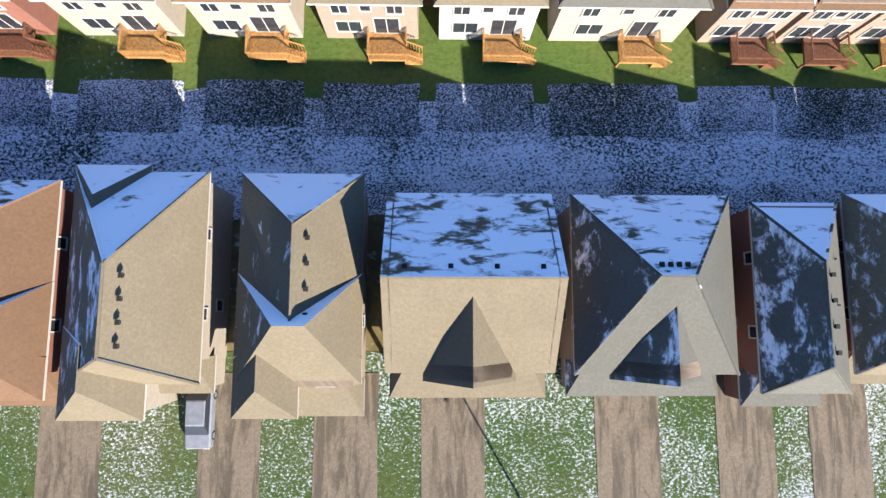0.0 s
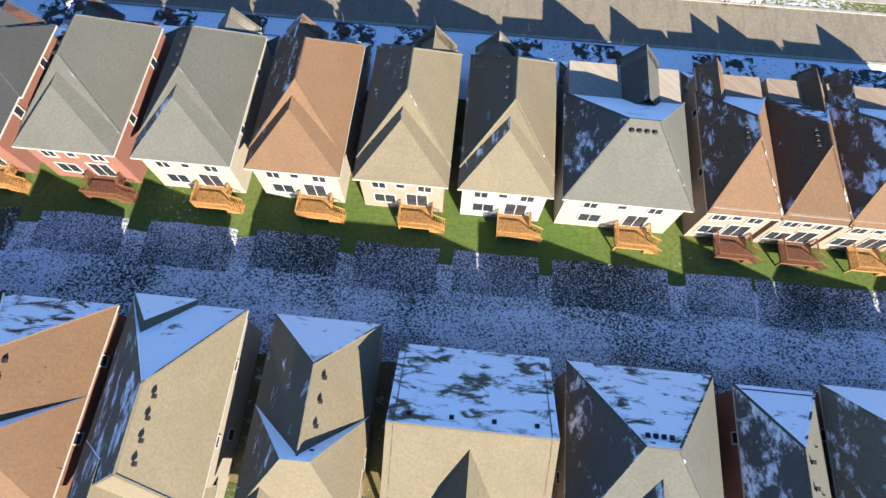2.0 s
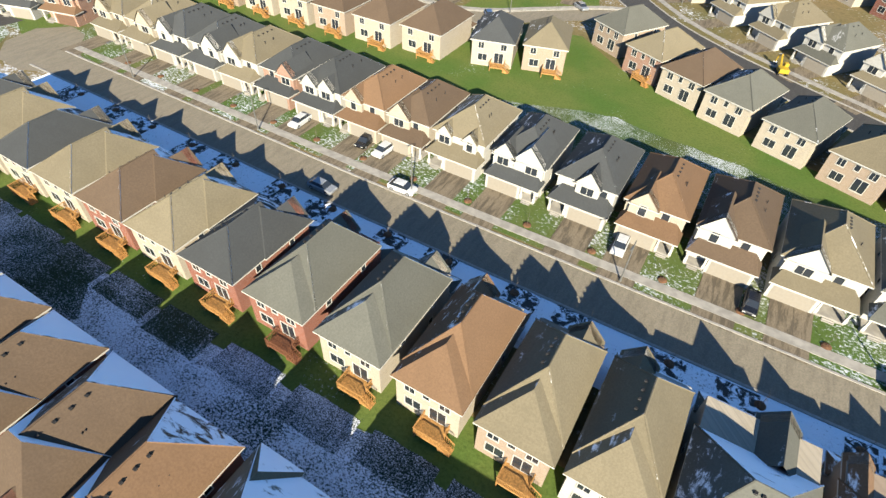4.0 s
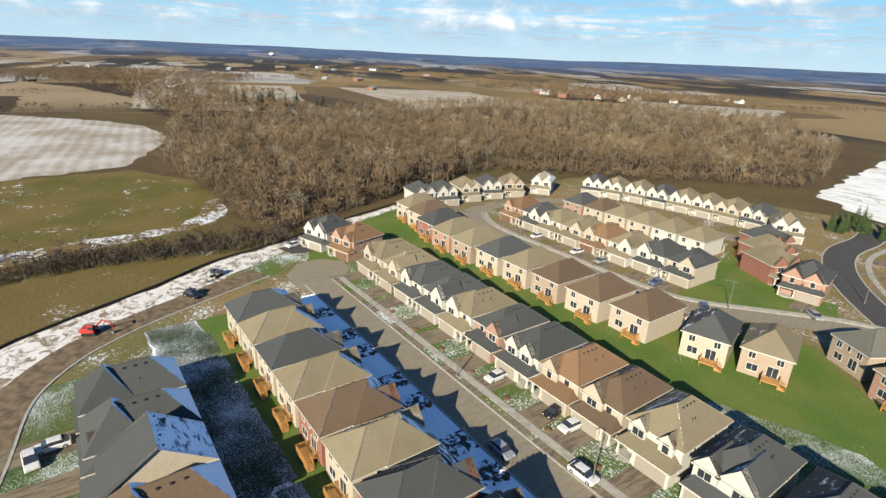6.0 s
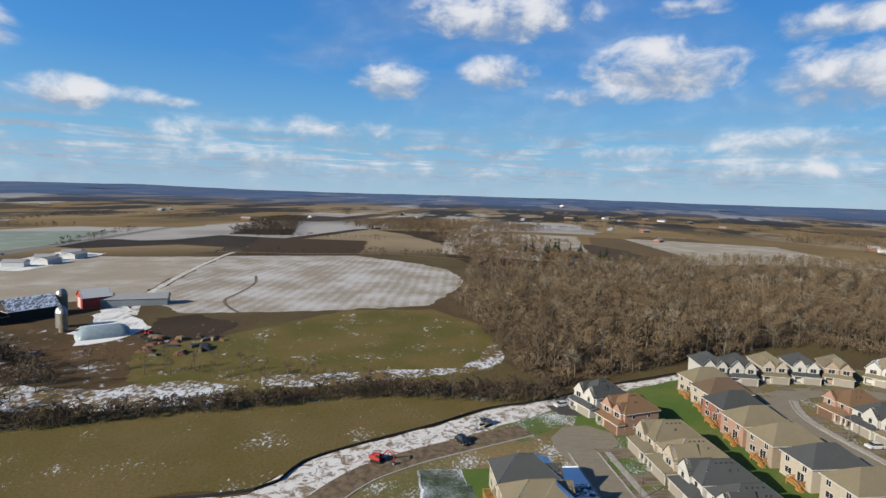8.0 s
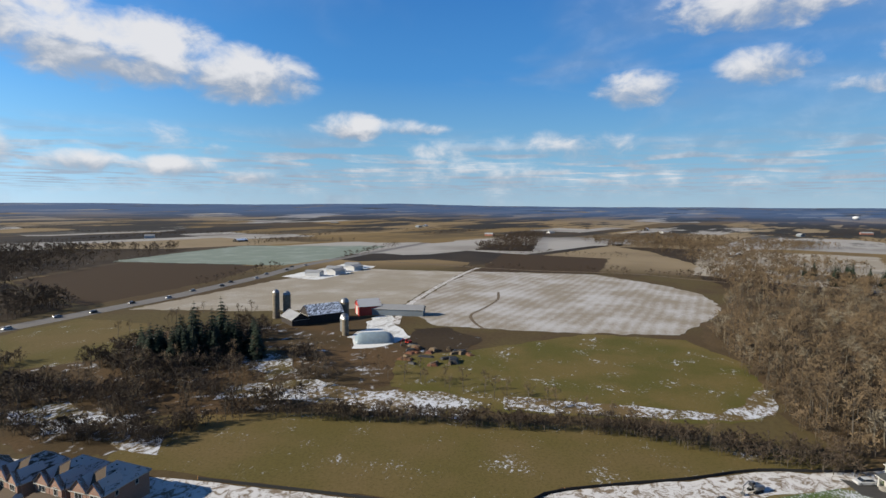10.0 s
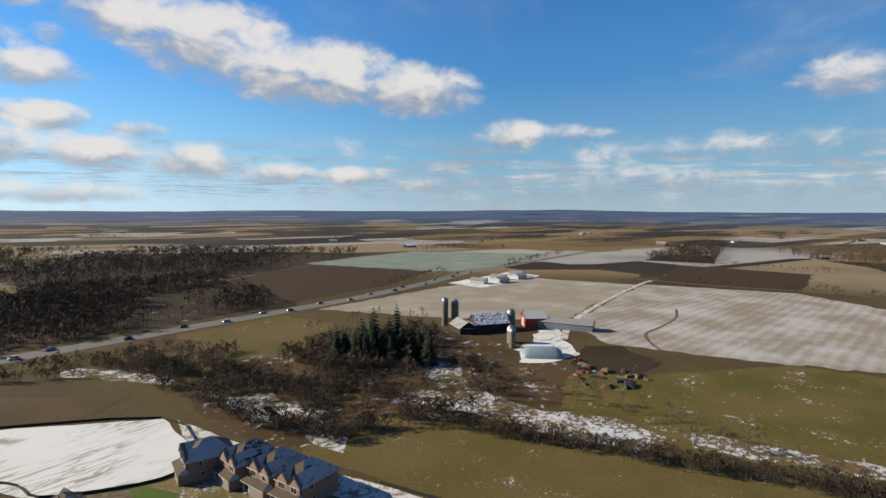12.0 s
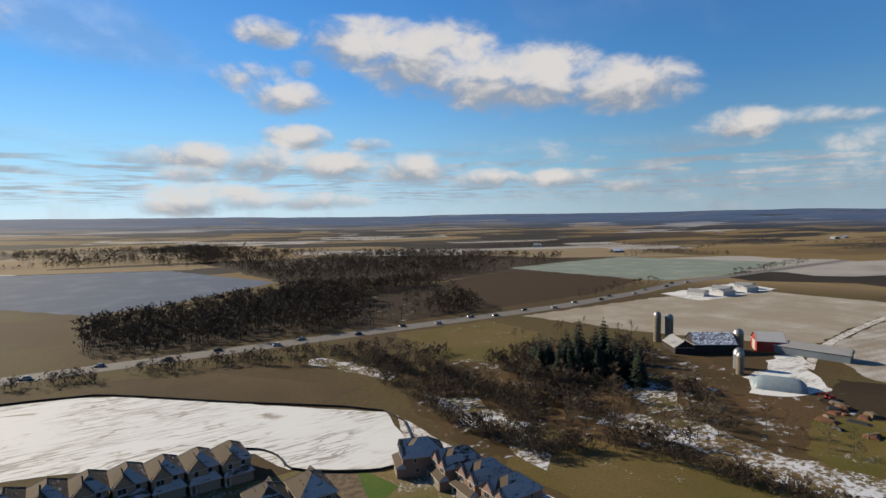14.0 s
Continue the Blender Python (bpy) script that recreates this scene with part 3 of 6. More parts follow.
def strip(name, line, a, b, mat, z, label, category, thick=0.0):
    """A band between two offsets of a line; with thickness it is a raised slab or kerb."""
    l, r = offset(line, a), offset(line, b)
    n = len(line)
    v = [(x, y, z) for x, y in l] + [(x, y, z) for x, y in r]
    up = a < b
    f = [(i, i + 1, n + i + 1, n + i) for i in range(n - 1)]
    if thick:
        v += [(x, y, z - thick) for x, y in l] + [(x, y, z - thick) for x, y in r]
        f += [(2 * n + i, 2 * n + i + 1, i + 1, i) for i in range(n - 1)] + [(n + i, n + i + 1, 3 * n + i + 1, 3 * n + i) for i in range(n - 1)]
        f += [(0, n, 3 * n, 2 * n), (n - 1, 3 * n - 1, 4 * n - 1, 2 * n - 1)]
    if not up:
        f = [tuple(reversed(q)) for q in f]
    return tagged(new(name, mesh(name, v, f, mat)), label, category, kind="structure")


# suburb ground
patch("ground_lots", [(-178, 112), (-150, 52), (-132, 22), (-112, -8), (-96, -22), (-92, -60), (-86, -110), (-80, -150), (-40, -150), (60, -190), (110, -100), (110, 250), (-20, 265), (-90, 245), (-175, 215)],
      M["straw"], 0.02, "dry trampled soil and straw of the building lots", "ground", 2.0)
patch("lawn_back_swale", [(-112, 9.5), (-40, 9.0), (60, 10.0), (60, 13.2), (-40, 13.6), (-112, 13.2)], M["lawn_deep"], 0.06, "snow lying in the shallow swale between the yards", "lawn", 1.6, 2.0)
patch("lawn_back_yards", [(-112, 6.5), (60, 6.5), (60, 16.5), (-112, 16.5)], M["lawn_shade_snow"], 0.05, "lawn behind the houses, coloured dark for their shade, dusted with blue-white snow", "lawn", 1.0, 2.0)
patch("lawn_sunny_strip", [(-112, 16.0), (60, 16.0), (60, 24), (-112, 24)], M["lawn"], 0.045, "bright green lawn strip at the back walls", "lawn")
patch("lawn_front_south", [(-100, -18), (60, -18), (60, -3), (-100, -3)], M["lawn_frost"], 0.05, "green front lawns speckled with snow", "lawn")
patch("lawn_front_north", [(-112, 34), (60, 34), (60, 43.4), (-112, 43.4)], M["lawn_bank"], 0.05, "snowy front lawns, their grass coloured dark for the houses' shade", "lawn")
patch("lawn_front_row", [(-150, 50.5), (60, 50.5), (60, 64), (-122, 64), (-150, 56)], M["lawn_patchy"], 0.04, "patchy front lawns with dusted snow", "lawn")
patch("lawn_green", [(-158, 74), (-120, 73), (60, 72), (60, 80), (16, 93), (-22, 110), (-34, 121), (-44, 118), (-52, 108), (-66, 92), (-160, 93), (-172, 104)], M["lawn"], 0.05,
      "broad bright green lawn between the back yards", "lawn", 0.6)
patch("lawn_track_end", [(-130, 27), (-142, 44), (-142, 51), (-135, 49), (-124, 33)], M["lawn_patchy"], 0.058, "green lawn with thin snow beside the gravel track", "lawn", 1.0)
patch("lawn_west_end", [(-112, 7.0), (-58, 7.0), (-54, 10.0), (-60, 16.4), (-112, 16.4)], M["lawn_shade_thin"], 0.064, "lawn with little snow behind the last houses, coloured dark for shade", "lawn", 1.2, 2.0)
patch("lawn_corner", [(-152, 58), (-128, 48), (-121, 50), (-136, 62), (-160, 92), (-170, 96)], M["lawn"], 0.055, "green lawn at the end of the street", "lawn", 0.6)
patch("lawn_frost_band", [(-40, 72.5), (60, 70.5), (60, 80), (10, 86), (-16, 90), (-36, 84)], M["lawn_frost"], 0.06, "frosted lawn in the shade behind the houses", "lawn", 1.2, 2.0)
patch("lawn_east", [(-66, 118.5), (-50, 128), (-36, 139), (-40, 150), (-52, 150), (-72, 190), (-80, 182), (-72, 150), (-66, 140)], M["lawn"], 0.05, "lawn beside the corner houses", "lawn", 0.8)

ST1 = [(-118, 46.5), (-90, 46.4), (-45, 46.0), (-20, 46.2), (60, 47.2)]
strip("road", ST1, -3.4, 3.4, M["asphalt"], 0.07, "worn grey-brown asphalt street", "road")
strip("kerb", ST1, -3.75, -3.4, M["kerb"], 0.17, "concrete kerb", "kerb", 0.2)
strip("kerb", ST1, 3.4, 3.75, M["kerb"], 0.17, "concrete kerb", "kerb", 0.2)
strip("pavement", ST1, 5.2, 6.7, M["concrete"], 0.12, "pale concrete pavement along the street", "pavement", 0.12)
patch("road_bulb", [(-112, 43), (-118, 40.5), (-126, 41), (-132, 46), (-133, 53), (-128, 58), (-122, 57), (-117, 52), (-112, 49.9)], M["asphalt"], 0.075, "dark asphalt turning place at the street end", "road")
ST2 = smooth_line([(-150, 121), (-140, 115.5), (-128, 112.8), (-104, 112.6), (-80, 112.8), (-66, 114), (-56, 118.5), (-46, 127), (-34, 137), (-24, 142)])
strip("road", ST2, -3.4, 3.4, M["asphalt"], 0.07, "worn grey-brown asphalt street", "road")
strip("pavement", ST2, 4.2, 5.8, M["concrete"], 0.14, "pale concrete pavement along the street", "pavement", 0.12)
strip("kerb", ST2, 3.4, 3.8, M["kerb"], 0.17, "concrete kerb", "kerb", 0.2)
ST3 = smooth_line([(40, 108), (20, 118), (6, 125), (-8, 133), (-20, 142), (-32, 155), (-43, 170), (-51, 186), (-55, 202), (-55, 222), (-58, 240)])
strip("road", ST3, -2.6, 5.5, M["asphalt_dark"], 0.08, "dark new asphalt of the curving street", "road")
strip("kerb", ST3, -3.0, -2.6, M["kerb"], 0.18, "concrete kerb", "kerb", 0.2)
strip("kerb", ST3, 5.5, 5.9, M["kerb"], 0.18, "concrete kerb", "kerb", 0.2)
strip("pavement", ST3, -6.8, -5.2, M["concrete"], 0.12, "pale concrete pavement along the curve", "pavement", 0.12)
ST4 = smooth_line([(-150, 121), (-154, 135), (-152, 152), (-146, 166), (-134, 175), (-116, 178), (-96, 179), (-80, 182)])
strip("road", ST4, -4, 4, M["asphalt"], 0.075, "asphalt street before the far houses", "road")
ST0 = smooth_line([(60, -22), (0, -22), (-60, -21), (-82, -17.5), (-98, -14.3), (-109, -7), (-115.5, 1.5), (-120.5, 11), (-126, 24), (-131, 36)])
strip("road", ST0, -3.2, 3.2, M["soil"], 0.075, "muddy unfinished street", "road")
strip("kerb", ST0, -3.7, -3.3, M["kerb"], 0.16, "concrete kerb", "kerb", 0.2)

# outskirts
GRAVEL_FAR = [(-88, -172), (-90, -130), (-96, -95), (-101, -60), (-105, -27), (-116, -19), (-125, -5), (-134, 12), (-144, 28), (-150, 47), (-161, 70), (-172, 100), (-182, 125)]
GRAVEL_NEAR = [(-176, 118), (-163, 88), (-149, 56), (-132, 28), (-125, 14), (-115, -1), (-106, -11), (-96, -19), (-91, -34), (-90, -60), (-86, -95), (-82, -130), (-80, -150)]
patch("gravel_track", GRAVEL_FAR + GRAVEL_NEAR, M["gravel"], 0.06, "snow-covered gravel construction track", "track", 1.2, 2.5)
patch("meadow", [(-96, -120), (-102, -60), (-107, -26), (-118, -17), (-127, -3), (-136, 13), (-146, 30), (-152, 48), (-158, 38), (-160, -3), (-149, -52), (-138, -98), (-122, -137)], M["meadow"], 0.05,
      "yellow-brown rough meadow", "meadow", 2.0)
patch("meadow_hill", [(-275, -20), (-279, 26), (-247, 44), (-210, 46), (-184, 40), (-174, 29), (-160, -39), (-170, -80), (-205, -92), (-227, -64)], M["olive"], 0.06, "olive green hay meadow with snowy edges", "meadow", 3.0)
patch("field_white", [(-506, -143), (-525, -28), (-470, 30), (-433, 52), (-380, 57), (-350, 50), (-287, 24), (-270, -50), (-268, -100), (-313, -132), (-410, -139)], M["field_snow"], 0.07, "snow-dusted field with sowing rows", "field", 3.0)
patch("field_pale", [(-306, -136), (-410, -145), (-500, -150), (-490, -215), (-486, -268), (-380, -281), (-243, -284), (-262, -220), (-275, -190)], M["field_dust"], 0.05, "pale dusted stubble field", "field", 3.0)
patch("forest_floor", [(-160, 58), (-188, 108), (-215, 190), (-150, 246), (-100, 300), (-130, 420), (-250, 620), (-420, 600), (-505, 400), (-470, 207), (-445, 74), (-290, 33), (-180, 45)], M["forest_floor"], 0.05, "brown leaf litter under the bare wood", "forest floor", 6.0)
patch("field_snow_north", [(-96, 284), (-64, 258), (-10, 255), (80, 240), (160, 420), (60, 640), (-60, 640), (-133, 567)], M["packed_snow"], 0.07, "cleared building land under packed snow", "snow field", 4.0)
patch("snow_field", [(120, -262), (29, -261), (7, -256), (-6, -250), (-86, -176), (-80, -147), (-70, -137), (-45, -152), (-40, -168), (20, -188), (120, -196)], M["packed_snow"], 0.08, "cleared building land under white packed snow", "snow field", 1.2)
HW = [(400, -296), (34, -300), (-180, -297), (-290, -296), (-400, -308), (-480, -325), (-700, -330), (-983, -335), (-1500, -345)]
strip("highway", HW, -7, 7, M["highway"], 0.10, "pale grey two-lane highway", "road")
patch("field_green_far", [(-442, -540), (-560, -560), (-694, -567), (-786, -363), (-571, -334), (-480, -345)], M["field_green"], 0.06, "pale green field of winter wheat under frost", "field", 4.0)
patch("field_brown_far", [(-296, -471), (-435, -515), (-470, -362), (-359, -326), (-240, -318)], M["field_brown"], 0.05, "dark ploughed field", "field", 4.0)
patch("field_verge", [(-148, -286), (-215, -284), (-217, -237), (-163, -202), (-132, -223)], M["meadow"], 0.05, "brown-green pasture beside the highway", "meadow", 4.0)
patch("field_tan_west", [(-515, -140), (-535, -25), (-700, -20), (-720, -160)], M["field_brown"], 0.05, "brown ploughed field", "field", 4.0)
patch("field_stubble_west", [(-560, 60), (-480, 200), (-900, 330), (-980, 120)], M["field_dust"], 0.05, "pale dusted stubble field", "field", 6.0)
patch("field_stubble_north", [(-520, 330), (-480, 500), (-900, 620), (-1000, 420)], M["field_dust"], 0.05, "pale dusted stubble field", "field", 6.0)
patch("field_stubble_far", [(-430, 625), (-300, 700), (-401, 1008), (-603, 824)], M["field_dust"], 0.05, "pale dusted stubble field behind the wood", "field", 6.0)
patch("scrubland", [(-96, -178), (-140, -222), (-200, -228), (-246, -170), (-215, -92), (-172, -82), (-138, -98), (-122, -137), (-100, -122), (-92, -135)], M["scrub"], 0.045, "brown scrub with snow patches along the creek", "scrub", 5.0)
patch("field_snow_south", [(140, -860), (-77, -786), (-158, -576), (-100, -530), (-48, -481), (8, -463), (60, -530), (160, -520)], M["field_cloud_shade"], 0.05, "snowy field beyond the highway, cloud shadow in its colour", "field", 5.0)
patch("field_tan_highway", [(-5, -275), (-48, -258), (-90, -205), (-70, -196), (-24, -238), (10, -268)], M["forest_floor"], 0.05, "bare tan earth bank beside the snowy land", "field", 2.0)
patch("meadow_rim", [(-176, 28), (-186, 42), (-214, 48), (-206, 39), (-190, 34), (-182, 26), (-178, -10), (-174, -40), (-163, -38), (-168, -8)], M["meadow_snowy"], 0.08, "snow-dusted rim of the meadow", "meadow", 2.0)
BANKS = [[(-150, -48), (-164, -42), (-172, -60), (-163, -84), (-168, -108), (-150, -134), (-138, -128), (-148, -104), (-149, -78)],
         [(-103, -116), (-116, -120), (-117, -146), (-120, -172), (-108, -180), (-103, -150)],
         [(-84, -256), (-92, -258), (-112, -214), (-104, -206), (-96, -226)],
         [(-162, -122), (-176, -120), (-200, -150), (-190, -158), (-172, -144)]]
for k, q in enumerate(BANKS):
    patch("creek_bank", q, M["meadow_snowy"], 0.075 + 0.003 * k, "snowy bank along the creek", "meadow", 4.0)


def silt_fence(line, label):
    ob = new("silt_fence")
    l = smooth_line(line, 3)
    v, f = [], []
    for x, y in l:
        v += [(x, y, 0.0), (x, y, 0.7), (x + 0.06, y + 0.06, 0.7), (x + 0.14, y + 0.14, 0.0)]
    for i in range(len(l) - 1):
        f += [(4 * i + k, 4 * i + 4 + k, 4 * i + 4 + (k + 1) % 4, 4 * i + (k + 1) % 4) for k in range(4)]
    ob.data = None
    fab = new("fabric", mesh("fabric", v, f, M["fabric"]))
    fab.parent = ob
    for x, y in l[::2]:
        s = Solid().box(x - 0.05, x + 0.05, y - 0.05, y + 0.05, 0, 0.85)
        st = new("stake", s.mesh("stake", M["wood"]))
        st.parent = ob
    tagged(ob, label, "fence")


silt_fence([(x - 0.8, y + 0.6) for x, y in GRAVEL_FAR[2:]], "black silt fence along the gravel track")
silt_fence([(60, -262), (29, -262), (7, -257), (-6, -251), (-45, -215), (-86, -177), (-81, -147)], "black silt fence round the snowy building land")
silt_fence([(-80, -146), (-70, -138), (-58, -142), (-46, -152), (-45, -162), (-41, -170), (-34, -174)], "black silt fence beside the turning circle")

# ---- houses ----
def window_meshes():
    out = {}
    for key, (w, h) in {"small": (0.7, 1.0), "mid": (1.1, 1.2), "wide": (1.8, 1.35), "tall": (1.0, 1.6), "patio": (1.8, 2.05)}.items():
        s = Solid()
        t, d = 0.10, 0.07
        o, i = ((-w / 2 - t, -t * 1.5), (w / 2 + t, -t * 1.5), (w / 2 + t, h + t), (-w / 2 - t, h + t)), ((-w / 2, 0), (w / 2, 0), (w / 2, h), (-w / 2, h))
        v = [(x, y, z) for ring, y in ((o, 0.02), (o, -d), (i, -d), (i, 0.0)) for x, z in ring]
        s.add(v, [(4 * l + k, 4 * l + (k + 1) % 4, 4 * l + 4 + (k + 1) % 4, 4 * l + 4 + k) for l in range(3) for k in range(4)])
        if w > 1:
            s.box(-0.035, 0.035, -d + 0.015, 0.02, 0, h)
        out[key] = (s.mesh("window_frame", M["trim"]), Solid().box(-w / 2, w / 2, -0.025, 0.015, 0, h).mesh("pane", M["glass"]))
    return out


WIN = window_meshes()


def deck_meshes(wood):
    d = Solid().box(-1.7, 1.7, -2.6, 0, 0.78, 0.97, bev=0.02)
    for x in (-1.6, 1.6):
        d.box(x - 0.08, x + 0.08, -2.55, -2.39, 0, 0.8)
    r = Solid()
    for x in np.linspace(-1.65, 1.65, 19):
        r.box(x - 0.025, x + 0.025, -2.6, -2.55, 0.97, 1.85)
    for y in np.linspace(-2.5, -0.05, 14):
        r.box(-1.7, -1.65, y, y + 0.05, 0.97, 1.85)
    for y in np.linspace(-1.3, -0.05, 7):
        r.box(1.65, 1.7, y, y + 0.05, 0.97, 1.85)
    r.box(-1.74, 1.74, -2.64, -2.52, 1.85, 1.92).box(-1.74, -1.62, -2.52, 0, 1.85, 1.92).box(1.62, 1.74, -1.3, 0, 1.85, 1.92)
    st = Solid()
    prof = [(1.72, 0.0)] + [q for k in range(5) for q in ((1.72 + k * 0.28, 0.80 - k * 0.18), (2.0 + k * 0.28, 0.80 - k * 0.18))] + [(3.12, 0.0)]
    n = len(prof)
    st.add([(x, -2.5, z) for x, z in prof] + [(x, -1.45, z) for x, z in prof], [(k, (k + 1) % n, n + (k + 1) % n, n + k) for k in range(n)] + [tuple(range(n))[::-1], tuple(range(n, 2 * n))])
    sr = Solid()
    for y in (-2.58, -1.42):
        sr.add([(1.7, y, 1.82), (1.7, y, 1.92), (3.15, y, 1.05), (3.15, y, 0.95), (1.7, y + 0.08, 1.82), (1.7, y + 0.08, 1.92), (3.15, y + 0.08, 1.05), (3.15, y + 0.08, 0.95)],
               [(0, 1, 2, 3), (7, 6, 5, 4), (0, 4, 5, 1), (1, 5, 6, 2), (2, 6, 7, 3), (3, 7, 4, 0)])
        for k in range(6):
            sr.box(1.8 + k * 0.25, 1.84 + k * 0.25, y, y + 0.05, 0.75 - k * 0.15, 1.8 - k * 0.15)
    return d.mesh("deck", wood), r.mesh("railing", wood), st.mesh("stair", wood), sr.mesh("stair_rail", wood)


DECK = deck_meshes(M["wood"])
DECK_DARK = deck_meshes(M["wood_dark"])
VENT = Solid().box(-0.11, 0.11, -0.11, 0.11, -0.1, 0.06).box(-0.15, 0.15, -0.15, 0.15, 0.06, 0.12, bev=0.03).mesh("roof_vent", M["vent"])
PIPE = Solid().tube((0, 0, -0.2), (0, 0, 0.55), 0.06, 0.06, 8).tube((0, 0, 0), (0, 0, 0.1), 0.12, 0.08, 8).mesh("vent_pipe", M["vent"])


def garage_mesh(w, m):
    """A sectional garage door: one sheet pressed into panels."""
    bm = bmesh.new()
    n = max(2, int(w / 0.8))
    vs = [[bm.verts.new((-w / 2 + w * c / n, -0.05, 2.2 * r / 4)) for c in range(n + 1)] for r in range(5)]
    fs = [bm.faces.new((vs[r][c], vs[r][c + 1], vs[r + 1][c + 1], vs[r + 1][c])) for r in range(4) for c in range(n)]
    bmesh.ops.inset_individual(bm, faces=fs, thickness=0.06, depth=0.03)
    me = bpy.data.meshes.new("garage_door")
    bm.to_mesh(me)
    bm.free()
    me.materials.append(m)
    return me


GARAGE = {(w, d): garage_mesh(w, M["garage_dark"] if d else M["garage"]) for w in (2.5, 4.8) for d in (False, True)}
FRONT_DOOR = Solid().box(-0.6, 0.6, -0.04, 0.02, 0, 2.25, 1).box(-0.46, 0.46, -0.08, -0.02, 0.02, 2.1, 0).box(-0.3, 0.3, -0.1, -0.07, 1.3, 1.9, 2).mesh("front_door", [M["door"], M["trim"], M["glass"]])


def hip(s, x0, x1, y0, y1, e, pitch, over=0.4, ridge="y", gable=(False, False)):
    """A roof over a rectangle: hipped, or with a gable at the start or end of its ridge."""
    x0, x1, y0, y1 = x0 - over, x1 + over, y0 - over, y1 + over
    w, d = x1 - x0, y1 - y0
    z0 = e - over * pitch
    if ridge == "y":
        h = w / 2 * pitch
        cx = (x0 + x1) / 2
        ra = y0 if gable[0] else y0 + min(w / 2, d / 2)
        rb = y1 if gable[1] else y1 - min(w / 2, d / 2)
        r = [(cx, ra, z0 + h), (cx, rb, z0 + h)]
        c = [(x0, y0, z0), (x1, y0, z0), (x1, y1, z0), (x0, y1, z0)]
        f = [(0, 1, 4), (1, 2, 5, 4), (2, 3, 5), (3, 0, 4, 5)]
    else:
        h = d / 2 * pitch
        cy = (y0 + y1) / 2
        ra = x0 if gable[0] else x0 + min(d / 2, w / 2)
        rb = x1 if gable[1] else x1 - min(d / 2, w / 2)
        r = [(ra, cy, z0 + h), (rb, cy, z0 + h)]
        c = [(x0, y0, z0), (x1, y0, z0), (x1, y1, z0), (x0, y1, z0)]
        f = [(0, 1, 5, 4), (1, 2, 5), (2, 3, 4, 5), (3, 0, 4)]
    v = c + r
    th = 0.2
    s.edges.append((r[0], r[1]))
    for k, q in enumerate(c):
        end = (0, 0, 1, 1)[k] if ridge == "y" else (0, 1, 1, 0)[k]
        if not gable[end]:
            s.edges.append((q, r[end]))
    if gable[1]:
        del f[2 if ridge == "y" else 1]
    if gable[0]:
        del f[0 if ridge == "y" else -1]
    s.add(v, f, 0)
    s.add([(a, b, z) for a, b, z in v] + [(a, b, z - th) for a, b, z in v[:4]], [(0, 6, 7, 1), (1, 7, 8, 2), (2, 8, 9, 3), (3, 9, 6, 0), (9, 8, 7, 6)], 1)
    return r


def ridged(s, rect, e, ridge, h):
    """A roof from the eaves of a rectangle (x0, x1, y0, y1) at height e up to a ridge (ax, ay, bx, by) at height h; the ridge runs along x or along y."""
    x0, x1, y0, y1 = rect
    ax, ay, bx, by = ridge
    v = [(x0, y0, e), (x1, y0, e), (x1, y1, e), (x0, y1, e), (ax, ay, h), (bx, by, h)]
    along_y = abs(by - ay) > abs(bx - ax)
    f = [(0, 1, 4), (1, 2, 5, 4), (2, 3, 5), (3, 0, 4, 5)] if along_y else [(0, 1, 5, 4), (1, 2, 5), (2, 3, 4, 5), (3, 0, 4)]
    s.add(v, f, 0)
    s.add(v[:4] + [(a, b, z - 0.2) for a, b, z in v[:4]], [(0, 4, 5, 1), (1, 5, 6, 2), (2, 6, 7, 3), (3, 7, 4, 0), (7, 6, 5, 4)], 1)
    s.edges.append((v[4], v[5]))
    for k in range(4):
        s.edges.append((v[k], v[4 + ((0, 0, 1, 1)[k] if along_y else (0, 1, 1, 0)[k])]))
    return [v[4], v[5]]


def gable_wall(s, x0, x1, y, e, pitch, th=0.2, mat=0):
    """The triangle of wall under a gable that looks along y."""
    cx, h = (x0 + x1) / 2, (x1 - x0) / 2 * pitch
    s.add([(x0, y, e), (x1, y, e), (cx, y, e + h), (x0, y + th, e), (x1, y + th, e), (cx, y + th, e + h)], [(0, 1, 2), (5, 4, 3), (0, 2, 5, 3), (1, 4, 5, 2)], mat)


def add_window(h, kind, x, y, z, rz):
    fr, pn = WIN[kind]
    w = part("window", fr, h, at(x, y, z, rz))
    part("pane", pn, w)


HOUSE_N = [0]


